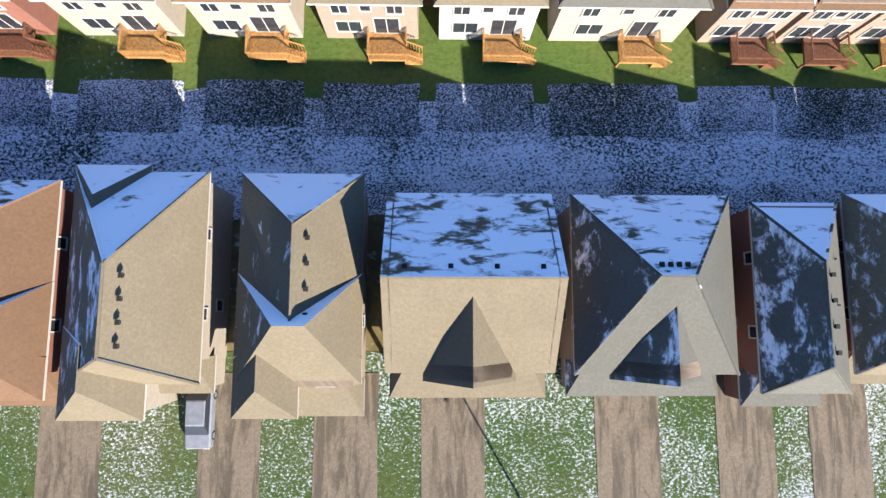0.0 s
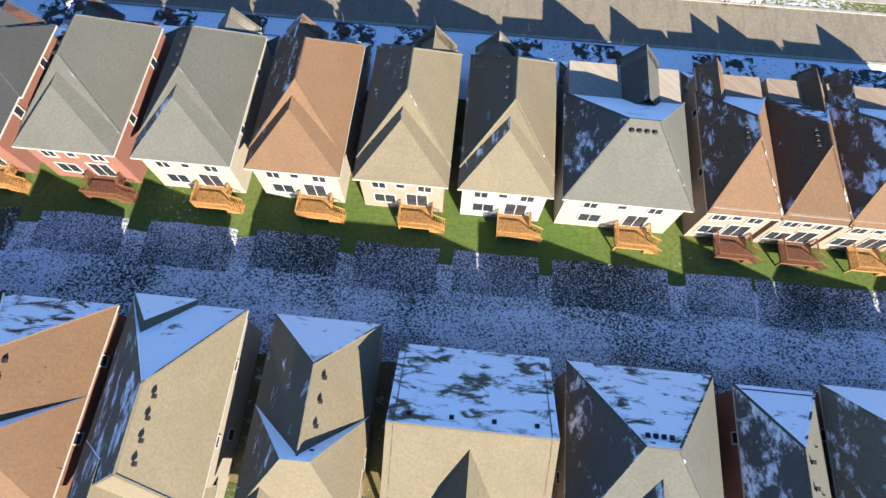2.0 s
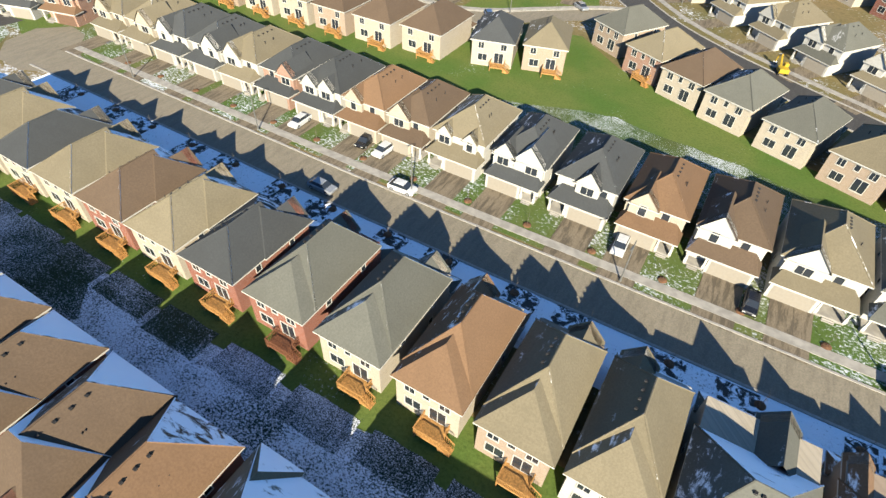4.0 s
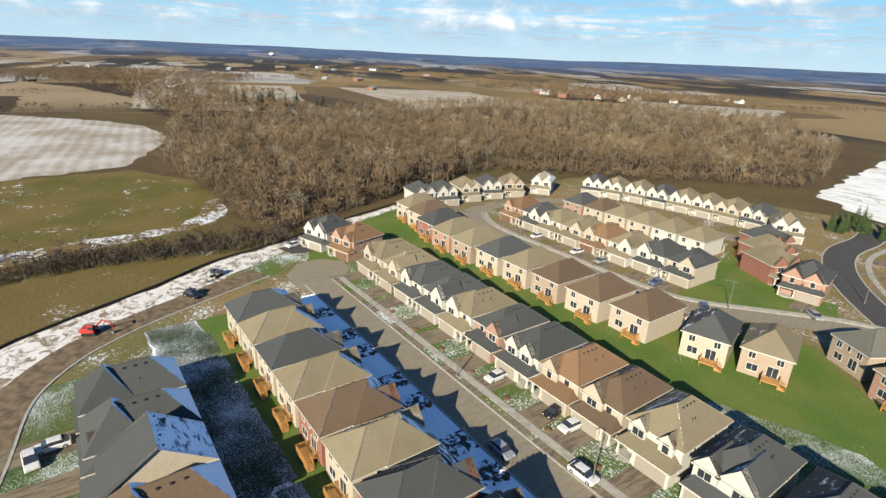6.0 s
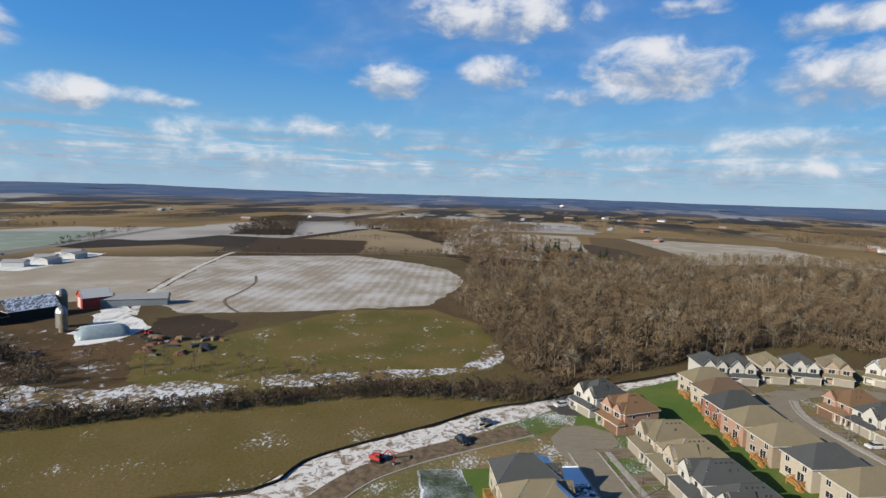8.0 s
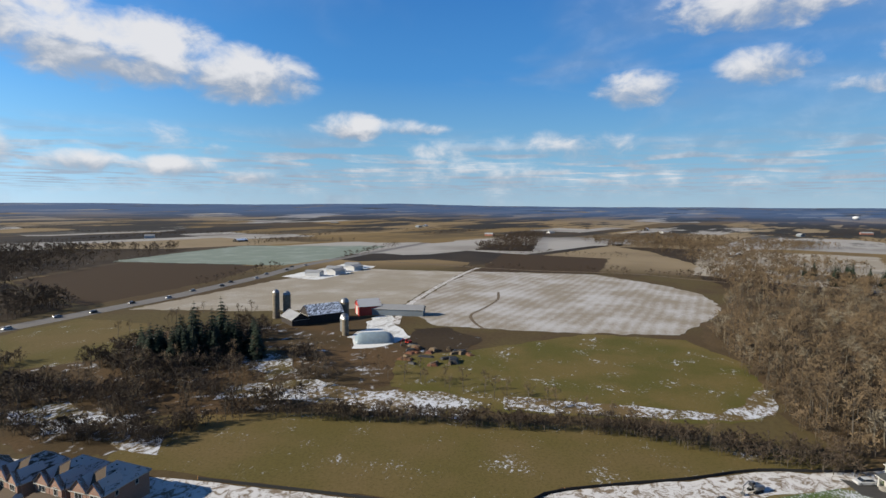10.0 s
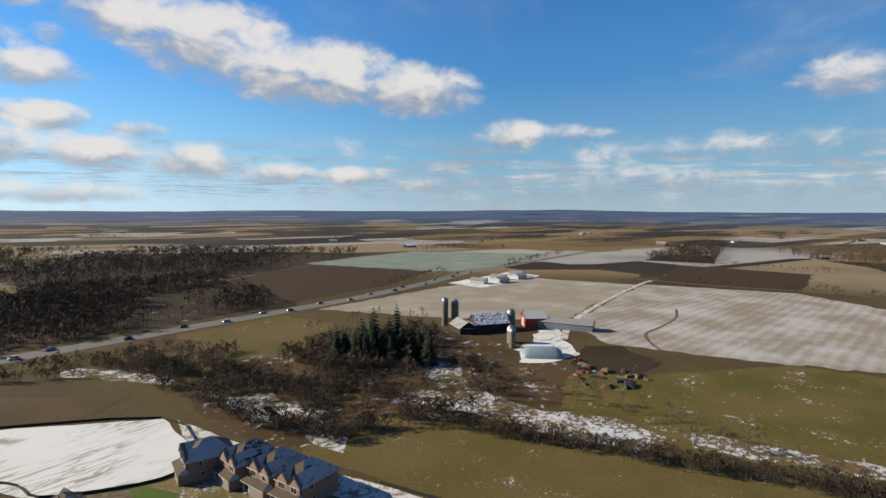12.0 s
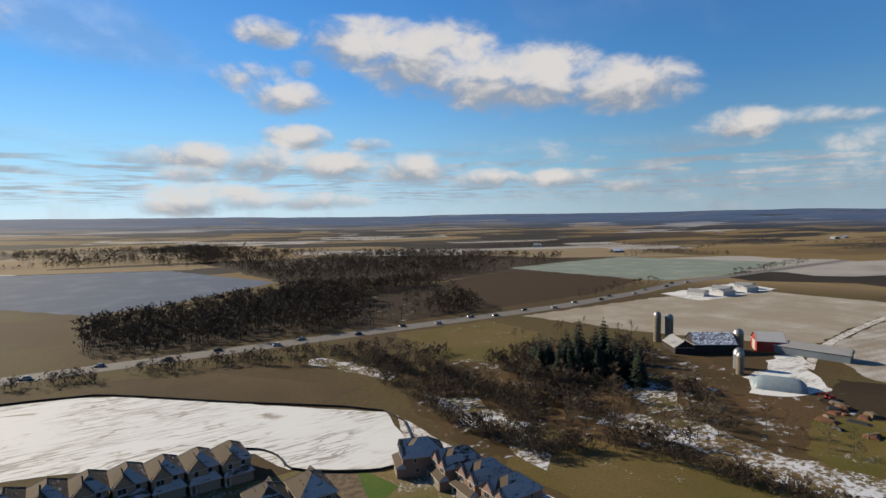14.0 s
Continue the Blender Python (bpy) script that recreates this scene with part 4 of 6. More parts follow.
def house(x0, x1, yb, depth, facing=0.0, wall="brick_cream", roof="roof_tan", style="hip", gables=(), deck="wood", garage=4.8, eave=5.7, pitch=0.74, label="", front=2.2, lean=None,
          detail=2, vents=4, group="", gside=1, dark_garage=False, paved=0.0, gscale=1.0, bay=False, roofs=(), wing=None):
    """A detached two-storey house. x0..x1: its sides; its back wall stands on yb (in its own frame the front looks to -y)."""
    HOUSE_N[0] += 1
    rnd = random.Random(HOUSE_N[0] * 7 + 3)
    w = x1 - x0
    ob = new("house")
    if lean is None:
        m = at((x0 + x1) / 2, yb, 0, facing)
    else:
        m = at(lean[0], lean[1], 0, facing)
    ob.matrix_world = m
    hw = w / 2
    yf = -depth + front          # upper front wall; the back wall is y = 0
    mw, mr = M[wall], M[roof]
    body = Solid().box(-hw, hw, yf, 0, -0.2, eave)
    rf = Solid()
    if roofs:                    # several roofs that run into one another, the main one first
        turn = -1.0 if facing == 180 else 1.0
        cx = (x0 + x1) / 2
        for j, (rect, ridge, h) in enumerate(roofs):
            xs, ys = sorted((turn * (rect[0] - cx), turn * (rect[1] - cx))), sorted((turn * (rect[2] - yb), turn * (rect[3] - yb)))
            q = [turn * (ridge[0] - cx), turn * (ridge[1] - yb), turn * (ridge[2] - cx), turn * (ridge[3] - yb)]
            if turn < 0:
                q = q[2:] + q[:2]
            wr = rf if j == 0 else Solid()
            got = ridged(wr, (*xs, *ys), 5.4 + 0.012 * j, q, h)
            if j == 0:
                r = got
            else:
                part("wing_roof", wr.mesh("wing_roof", [mr, M["trim"]]), ob)
    elif style == "hip":
        r = hip(rf, -hw, hw, yf, 0, eave, pitch)
    elif style == "gable_front":
        r = hip(rf, -hw, hw, yf, 0, eave, pitch, gable=(True, False))
        gable_wall(body, -hw, hw, yf, eave, pitch)
    elif style == "gable_side":
        r = hip(rf, -hw, hw, yf, 0, eave, pitch * 0.92, ridge="x", gable=(True, True))
        for sx in (-hw, hw):
            hh = -yf / 2 * pitch * 0.92
            t = 0.1 if sx < 0 else -0.1
            body.add([(sx, yf, eave), (sx, 0, eave), (sx, yf / 2, eave + hh), (sx + t, yf, eave), (sx + t, 0, eave), (sx + t, yf / 2, eave + hh)], [(0, 1, 2), (5, 4, 3), (0, 2, 5, 3), (1, 4, 5, 2)])
    elif style == "double":      # a hipped back wing running into a broad front roof
        dd = -yf
        r = hip(rf, -hw, hw, -dd * 0.72, 0, eave, pitch, gable=(True, False))
        fr = Solid()
        hip(fr, -hw - 0.22, hw + 0.22, yf - 0.1, -dd * 0.40, eave, pitch * 1.02, ridge="x")
        part("front_roof", fr.mesh("front_roof", [mr, M["trim"]]), ob)
    elif style == "hip_side":
        r = hip(rf, -hw, hw, yf, 0, eave, pitch, ridge="x")
    if wing:                     # a forward wing under its own roof
        body.box(wing[0] - (x0 + x1) / 2, wing[1] - (x0 + x1) / 2, wing[2] - yb, yf + 0.1, -0.2, 5.3)
    if paved:                    # its own driveway, out from the garage
        gxx = gside * (hw - garage / 2 - 0.45)
        q = [m @ Vector((gxx + a, b, 0)) for a, b in ((-2.4, -depth), (2.4, -depth), (2.4, -depth - paved), (-2.4, -depth - paved))]
        patch("driveway", [(c.x, c.y) for c in q], M["drive"], 0.10, "asphalt driveway with damp stains", "driveway")
    if bay:                      # shallow bay along the back wall
        body.box(-2.1, 2.1, -0.2, 0.75, -0.2, 2.6)
        bl = Solid().add([(-2.3, -0.05, 2.95), (2.3, -0.05, 2.95), (2.3, 1.0, 2.6), (-2.3, 1.0, 2.6), (-2.3, -0.05, 2.75), (2.3, -0.05, 2.75), (2.3, 1.0, 2.45), (-2.3, 1.0, 2.45)], [(0, 3, 2, 1), (4, 5, 6, 7), (0, 1, 5, 4), (1, 2, 6, 5), (2, 3, 7, 6), (3, 0, 4, 7)])
        part("bay_roof", bl.mesh("bay_roof", M["trim"]), ob)
    gables = tuple((gx, min(gw * gscale, 5.6)) for gx, gw in gables)
    for gx, gw in gables:        # front cross gables
        gx = max(-hw + gw / 2 + 0.1, min(hw - gw / 2 - 0.1, gx))
        gwl = Solid()
        hh, y0, y1 = eave + gw / 2 * 1.12, yf - 0.6, yf + 0.3
        pr = [(gx - gw / 2, 0), (gx + gw / 2, 0), (gx + gw / 2, eave), (gx, hh), (gx - gw / 2, eave)]
        gwl.add([(a, y0, b) for a, b in pr] + [(a, y1, b) for a, b in pr], [(0, 1, 2, 3, 4), (9, 8, 7, 6, 5)] + [(k, k + 5, (k + 1) % 5 + 5, (k + 1) % 5) for k in range(5)])
        part("gable_wall", gwl.mesh("gable_wall", mw), ob)
        gr = Solid()
        hip(gr, gx - gw / 2, gx + gw / 2, yf - 0.6, yf + gw / 2 + 3.0, eave, 1.12, 0.3, gable=(True, True))
        part("gable_roof", gr.mesh("gable_roof", [mr, M["trim"]]), ob)
    # one-storey front with garage and porch
    gx = gside * (hw - garage / 2 - 0.45)
    gbox = Solid().box(gx - garage / 2 - 0.4, gx + garage / 2 + 0.4, -depth, yf + 0.1, -0.2, 2.75)
    px0, px1 = (-hw, gx - garage / 2 - 0.4) if gside > 0 else (gx + garage / 2 + 0.4, hw)
    s0 = [(-hw - 0.3, -depth - 0.35, 2.75), (hw + 0.3, -depth - 0.35, 2.75), (hw + 0.3, yf + 0.15, 2.75), (-hw - 0.3, yf + 0.15, 2.75), (-hw + 0.9, yf + 0.12, 4.0), (hw - 0.9, yf + 0.12, 4.0)]
    lr = Solid().add(s0, [(0, 1, 5, 4), (1, 2, 5), (3, 0, 4)], 0)
    lr.add(s0[:4] + [(a, b, 2.55) for a, b, c in s0[:4]], [(0, 4, 5, 1), (1, 5, 6, 2), (3, 7, 4, 0), (7, 6, 5, 4)], 1)
    part("wall", body.mesh("wall", mw), ob)
    part("garage_wall", gbox.mesh("garage_wall", mw), ob)
    if detail >= 2:              # caps along ridge and hips
        for a, b in rf.edges:
            a, b = Vector(a), Vector(b)
            if (b - a).length > 0.5:
                part("ridge_cap", Solid().tube(a + Vector((0, 0, 0.0)), b, 0.10, 0.10, 5).mesh("ridge_cap", mr), ob)
    part("roof", rf.mesh("roof", [mr, M["trim"]]), ob)
    part("garage_roof", lr.mesh("garage_roof", [mr, M["trim"]]), ob)
    part("garage_door", GARAGE[(garage, dark_garage)], ob, at(gx, -depth, 0.02))
    part("front_door", FRONT_DOOR, ob, at((px0 + px1) / 2, yf, 0.35))
    por = Solid().box(px0 + 0.1, px1 - 0.1, -depth + 0.1, yf + 0.05, 0, 0.35, bev=0.03)
    for k in range(2):
        por.box((px0 + px1) / 2 - 0.7, (px0 + px1) / 2 + 0.7, -depth + 0.1 - 0.3 * (k + 1), -depth + 0.1 - 0.3 * k, 0, 0.23 - 0.115 * k)
    part("porch", por.mesh("porch", M["concrete"]), ob)
    for px in (px0 + 0.25, px1 - 0.2):
        part("porch_post", Solid().box(px - 0.13, px + 0.13, -depth + 0.12, -depth + 0.38, 0.35, 2.6).box(px - 0.19, px + 0.19, -depth + 0.06, -depth + 0.44, 0.35, 1.1, bev=0.04).mesh("porch_post", M["trim"]), ob)
    # openings
    if detail >= 1:
        yw = yf - (0.6 if gables else 0)
        fx = [g[0] for g in gables] or [-hw * 0.5, hw * 0.5]
        for x in fx:
            add_window(ob, "wide" if rnd.random() < 0.6 else "tall", x, yw, 3.75, 0)
        if len(fx) == 1:
            add_window(ob, "tall", -fx[0] * 0.9 if abs(fx[0]) > 1 else hw * 0.62, yf, 3.75, 0)
        add_window(ob, "mid", -hw * 0.55, 0, 3.7, 180)
        add_window(ob, "mid", hw * 0.55, 0, 3.7, 180)
        add_window(ob, "patio", -hw * 0.35, 0, 0.98, 180)
        add_window(ob, "wide", hw * 0.45, 0, 1.2, 180)
        if detail >= 2:
            add_window(ob, "small", 0.1, 0, 4.0, 180)
            for sx, rz in ((-hw, -90), (hw, 90)):
                add_window(ob, "small", sx, yf * 0.3, 3.9, rz)
                add_window(ob, "small", sx, yf * 0.7, 1.3, rz)
                add_window(ob, "small", sx, yf * 0.75, 3.9, rz)
    if deck:
        dk = DECK_DARK if deck == "dark" else DECK
        d = part("deck", dk[0], ob, at(-hw * 0.35, 0, 0, 180) @ Matrix.Diagonal((0.85, 0.85, 1.0, 1.0)))
        part("railing", dk[1], d)["kind"] = "stuff"
        part("stair", dk[2], d)
        part("stair_rail", dk[3], d)["kind"] = "stuff"
    # ridge vents on the slope beside the ridge
    (ax, ay, az), (bx, by, bz) = r
    for k in range(vents):
        u = (k + 0.5) / vents
        if abs(bx - ax) > abs(by - ay):
            part("roof_vent", VENT, ob, at(ax + (bx - ax) * u, ay + 0.7, az - 0.7 * pitch + 0.04))
        else:
            part("roof_vent", VENT, ob, at(ax + 0.75, ay + (by - ay) * u, az - 0.75 * pitch + 0.04))
    for k in range(2 if detail else 1):
        qy = yf * rnd.uniform(0.3, 0.7)
        part("vent_pipe", PIPE, ob, at(hw * 0.55, qy, eave + hw * 0.42 * pitch))
    wn = {"brick_red": "red brick", "brick_cream": "cream brick", "brick_white": "white stucco", "brick_tan": "tan brick", "brick_rose": "rose brick", "stucco": "pale stucco"}[wall]
    rn = {"roof_tan": "tan shingle", "roof_brown": "brown shingle", "roof_grey": "grey shingle", "roof_dark": "dark grey shingle", "roof_umber": "dark brown shingle", "roof_bare": "weathered brown shingle"}[roof]
    tagged(ob, label or f"two-storey {wn} house with a {rn} {'gable' if 'gable' in style else 'hip'} roof", "house", group or "suburban houses")
    return ob


def drive(x, y0, y1, w, mat="drive", ang=None):
    patch("driveway", [(x - w / 2, y0), (x + w / 2, y0), (x + w / 2, y1), (x - w / 2, y1)], M[mat], 0.09, "asphalt driveway with damp stains", "driveway", 0.12, 0.8)


# row beneath the first view: fronts look south
ROW_A = [(-22.8, -15.0, 8.6, 13.8, "brick_cream", "roof_tan", "hip", ()), (-12.1, -4.9, 8.5, 15.2, "brick_tan", "roof_tan", "double", ()), (-2.6, 7.4, 7.3, 12.8, "brick_tan", "roof_tan", "gable_side", ((-0.05, 5.3),)),
         (9.4, 19.2, 7.2, 12.6, "brick_tan", "roof_grey", "hip", ((0.0, 5.4),)), (21.4, 26.4, 6.9, 13.0, "brick_red", "roof_grey", "hip", ()), (27.6, 33.5, 7.4, 12.0, "brick_red", "roof_tan", "hip", ()),
         # houses from x 34.6 are unseen, added so the row's shadow runs on
         (34.6, 42.0, 7.4, 13.0, "brick_tan", "roof_grey", "hip", ()), (43.4, 51.0, 7.4, 13.0, "brick_tan", "roof_tan", "hip", ()), (-32.4, -24.6, 8.0, 14.0, "brick_red", "roof_brown", "double", ()), (-41.6, -33.2, 8.2, 14.2, "brick_red", "roof_umber", "double", ((2, 3.2),)), (-51.0, -43.0, 8.2, 14.2, "brick_red", "roof_umber", "double", ((-2, 3.2),)),
         (-60.0, -52.4, 8.3, 14.5, "brick_cream", "roof_umber", "double", ((2, 3.0),)), (-69.0, -61.2, 8.3, 14.2, "brick_cream", "roof_dark", "gable_side", ()), (-78.5, -70.2, 8.3, 14.0, "brick_red", "roof_dark", "hip", ((2, 3),)),
         (-88.6, -80.2, 8.3, 14.0, "brick_red", "roof_dark", "hip", ())]
# eaves rectangle, ridge and ridge height of each roof of the houses that the first view looks down on
ROOFS_A = {0: (((-23.25, -14.6, -4.6, 9.0), (-18.1, -2.6, -18.1, 2.6), 10.3), ((-23.27, -18.4, 3.5, 9.45), (-20.7, 2.0, -20.7, 7.0), 7.6), ((-23.29, -17.9, -6.8, -1.0), (-20.3, -4.6, -20.3, -2.0), 8.4)),
           1: (((-12.5, -4.5, -3.0, 8.95), (-8.1, -1.0, -8.1, 5.0), 9.2), ((-12.52, -4.48, -4.6, 2.4), (-9.0, -0.85, -7.2, -0.85), 9.6), ((-12.54, -8.4, -6.7, -1.0), (-10.4, -4.7, -10.4, -1.4), 7.7)),
           3: (((9.05, 19.6, -4.0, 7.65), (12.9, 2.0, 14.9, 2.0), 10.0),),
           4: (((21.0, 26.8, -5.2, 7.2), (23.4, -3.2, 23.4, 3.0), 8.6),),
           5: (((27.2, 33.9, -4.0, 7.8), (30.4, -1.2, 30.4, 4.0), 9.2),),
           8: (((-32.9, -24.2, -3.0, 8.4), (-28.6, -1.0, -28.6, 3.8), 9.6), ((-32.92, -24.18, -5.6, 1.8), (-29.4, -1.6, -27.6, -1.6), 9.8))}


def steep_pair(x0, x1, yb):
    """A hipped back roof running into a steep front roof with a short cross ridge."""
    cx = (x0 + x1) / 2
    return (((x0 - 0.4, x1 + 0.4, -3.0, yb + 0.4), (cx, -1.0, cx, yb - 3.6), 9.4), ((x0 - 0.42, x1 + 0.42, -5.4, 2.0), (cx - 0.9, -1.2, cx + 0.9, -1.2), 9.7))


for k, (x0, x1, yb, dp, wl, rfm, stl, gb) in enumerate(ROW_A):
    narrow = x1 - x0 < 6.6
    house(x0, x1, yb, dp, 0, wl, rfm, stl, gb, deck="", garage=2.5 if narrow else 4.8, gside=1 if k not in (3, 4) else -1, vents=4, front=2.0, pitch=0.74, bay=k in (2, 3), roofs=ROOFS_A.get(k, ()) or (steep_pair(x0, x1, yb) if k in (9, 10, 11, 13, 14) else ()), wing={0: (-22.8, -18.3, -6.4), 1: (-12.1, -8.8, -6.3)}.get(k))
for x, w in ((-14.5, 4.4), (-6.2, 4.6), (1.5, 4.6), (14.2, 4.7), (22.8, 4.2), (29.8, 4.4), (-25.8, 4.4), (-35.5, 5.0), (-45, 5.0), (-54.5, 5.0), (-63.5, 5.0), (-73, 5.0), (-82.5, 5.0)):
    drive(x, -18, -4.5, w)

# second row: backs look south over the shared yard, fronts to the street
ROW_B = [(-105.2, -96.4, "brick_cream", "roof_dark"), (-95.5, -87.0, "brick_cream", "roof_tan"), (-85.6, -77.4, "brick_cream", "roof_dark"), (-76.0, -67.8, "brick_cream", "roof_tan"), (-66.4, -58.0, "brick_red", "roof_umber"),
         (-56.8, -48.6, "brick_cream", "roof_tan"), (-47.2, -39.2, "brick_red", "roof_dark"), (-37.0, -29.2, "brick_red", "roof_grey"), (-27.0, -19.4, "brick_cream", "roof_grey"), (-17.4, -10.2, "brick_cream", "roof_brown"),
         (-8.3, -1.2, "brick_tan", "roof_tan"), (0.4, 7.5, "brick_white", "roof_tan"), (9.0, 18.9, "brick_cream", "roof_grey"), (20.8, 26.2, "brick_tan", "roof_brown"), (26.8, 31.8, "brick_tan", "roof_brown"),
         (32.2, 38.2, "brick_tan", "roof_brown"), (39.5, 46.5, "brick_tan", "roof_grey")]
for k, (x0, x1, wl, rfm) in enumerate(ROW_B):
    narrow = x1 - x0 < 6.0
    cx, hw = (x0 + x1) / 2, (x1 - x0) / 2 + 0.4
    crowns = ()
    if k == 12:                  # broad hip with a short cross ridge
        crowns = (((cx - hw, cx + hw, 20.8, 31.6), (cx - 1.2, 25.9, cx + 1.2, 25.9), 9.9),)
    elif k > 12:                 # narrow steep hips
        crowns = (((cx - hw, cx + hw, 20.8, 33.0), (cx + 0.2, 26.4, cx + 0.2, 28.4), 5.4 + hw * 1.0),)
    elif k > 6:                  # a lower hip at the back running into the higher main roof
        crowns = (((cx - hw, cx + hw, 22.9, 34.8), (cx, 27.2, cx, 31.4), 5.4 + hw * 1.0), ((cx - hw - 0.02, cx + hw + 0.02, 20.8, 31.0), (cx - 0.3, 24.9, cx - 0.3, 29.5), 5.4 + hw * 0.78))
    house(x0, x1, 21.2, 16.0 if k > 6 else 14.5, 180, wl, rfm, "hip" if k in (0, 2, 12, 13, 14) else "double", ((1.6 if k % 2 else -1.4, 3.4 if k < 13 else 2.0),), roofs=crowns, deck="dark" if k in (7, 13, 14) else "wood", garage=2.5 if narrow or x1 - x0 < 7.4 else 4.8, gside=-1 if k % 2 else 1, vents=4)
    # lot turf coloured dark for the shade of the row to the south
    patch("lawn_lot", [(x0 - 0.15, 13.4 + 0.5 * (k % 2)), (x1 + 0.15, 13.4 + 0.5 * (k % 2)), (x1 + 0.15, 17.6), (x0 - 0.15, 17.6)], M["lawn_shade_thin" if k < 7 else "lawn_shade"], 0.07 + 0.005 * (k % 3), "lawn of one lot with thin snow, coloured dark for shade", "lawn", 0.3, 1.0)
    drive(cx + (1.2 if k % 2 else -1.2), 35.5, 42.6, 4.6 if not narrow else 3.0, "drive_shade_snow")

# third row: fronts look south to the street
ROW_C = [(13.2, 22.5, "brick_white", "roof_tan", ((-2, 3.6),)), (3.0, 11.4, "brick_white", "roof_umber", ((-2, 3.4),)), (-6.6, 1.4, "brick_cream", "roof_brown", ((-1.6, 2.8),)), (-16.6, -8.2, "brick_white", "roof_dark", ((0.4, 2.6),)),
         (-26.8, -18.6, "brick_white", "roof_dark", ((2.2, 3.6), (-2.4, 2.6))), (-37.2, -28.6, "brick_white", "roof_tan", ((-2.3, 1.7), (2.1, 1.7))), (-46.0, -38.4, "brick_cream", "roof_umber", ((-1.5, 3),)), (-55.0, -47.0, "brick_cream", "roof_brown", ((-1.8, 2.6),)),
         (-64.5, -56.0, "brick_white", "roof_dark", ((-2, 2.4), (1.6, 2.4))), (-73.6, -65.8, "brick_rose", "roof_dark", ((2, 2.8),)), (-82.8, -75.0, "brick_white", "roof_tan", ((-2, 3.2),)), (-92.0, -84.2, "brick_white", "roof_dark", ((2, 3.2),)),
         (-101.2, -93.4, "brick_white", "roof_dark", ((-2, 3.2),)), (-110.6, -102.6, "brick_cream", "roof_tan", ((1.8, 3.4),)), (-120.0, -112.0, "brick_cream", "roof_tan", ((-2, 3.4),)), (24, 33, "brick_white", "roof_grey", ((2, 3),))]
for k, (x0, x1, wl, rfm, gb) in enumerate(ROW_C):
    house(x0, x1, 73.0, 14.6, 0, wl, rfm, "hip", gb, deck="", gside=1 if k % 2 else -1, vents=4, front=2.4, gscale=1.3)
    drive((x0 + x1) / 2 + (1.2 if k % 2 else -1.2), 49.8, 59.0, 5.0)
house(0, 9.0, 0, 13, 18, "brick_white", "roof_dark", "hip", ((-2.4, 3.0), (2.0, 3.0)), gscale=1.4, deck="", lean=(-145.5, 66.5), label="white corner house with twin gables and a dark roof")
house(0, 9.0, 0, 13, 14, "brick_rose", "roof_brown", "hip", ((-2.2, 3.2), (2.0, 2.6)), gscale=1.3, deck="", lean=(-134.0, 70.2), dark_garage=True, label="rose brick house with twin gables and a brown roof")
patch("driveway", [(-147, 46), (-140, 48), (-139, 54), (-146, 53)], M["asphalt_dark"], 0.09, "dark asphalt driveway", "driveway")

# fourth row: backs look south over the green
ROW_D = [(-158.5, -149.8, 93.5, "brick_cream", "roof_tan"), (-148.6, -139.6, 92.0, "brick_cream", "roof_umber"), (-138.2, -129.2, 89.0, "brick_red", "roof_dark"), (-127.6, -118.8, 87.5, "brick_rose", "roof_tan"), (-117.2, -108.4, 87.2, "brick_tan", "roof_tan"),
         (-106.8, -98.0, 88.0, "brick_cream", "roof_dark"), (-96.4, -87.8, 88.6, "brick_cream", "roof_tan"), (-86.2, -77.6, 89.0, "brick_tan", "roof_umber"), (-75.4, -66.0, 89.5, "brick_cream", "roof_umber"), (-64.0, -54.6, 91.0, "brick_cream", "roof_umber")]
for k, (x0, x1, yb, wl, rfm) in enumerate(ROW_D):
    house(x0, x1, yb, 15.5, 180, wl, rfm, "hip", (), deck="wood", gside=1 if k % 2 else -1, vents=2, detail=1, paved=5.5)
house(0, 8.4, 0, 14, 197, "brick_cream", "roof_dark", "hip", (), lean=(-44.6, 94.8), detail=1)
house(0, 8.4, 0, 14, 197, "brick_tan", "roof_tan", "hip", (), lean=(-34.8, 98.6), detail=1)

# houses whose backs look over the wide lawn, fronts to the curving street
for px, py, rz, wl, rfm in ((-27.5, 116.5, 150, "brick_tan", "roof_grey"), (-17.6, 108.2, 154, "brick_rose", "roof_tan"), (-8.8, 102.4, 158, "brick_cream", "roof_umber"), (0.2, 97.8, 160, "brick_cream", "roof_grey"), (10.6, 93.2, 160, "brick_cream", "roof_grey"),
                            (21, 89, 160, "brick_tan", "roof_tan"), (31, 86, 162, "brick_cream", "roof_grey")):
    house(0, 8.6, 0, 14.5, rz, wl, rfm, "hip", (), lean=(px, py), deck="wood" if wl == "brick_rose" else "", detail=2, vents=3, paved=7.0)

# fifth row: fronts look south to the second street
ROW_E = [("brick_rose", "roof_brown"), ("brick_white", "roof_dark"), ("brick_white", "roof_tan"), ("brick_cream", "roof_tan"), ("brick_cream", "roof_brown"), ("brick_white", "roof_tan"), ("brick_white", "roof_dark"), ("brick_cream", "roof_dark")]
for k, (wl, rfm) in enumerate(ROW_E):
    x0 = -138.0 + k * 9.1
    house(x0, x0 + 8.2, 138.0 + (1.5 if k > 5 else 0), 13.5, 0, wl, rfm, "hip", ((2.0 if k % 2 else -2.0, 3.2),), deck="", detail=1, vents=2, gside=1 if k % 2 else -1, dark_garage=k in (0, 4), gscale=1.3)
    drive(x0 + 4.1, 117.8, 125, 4.6)
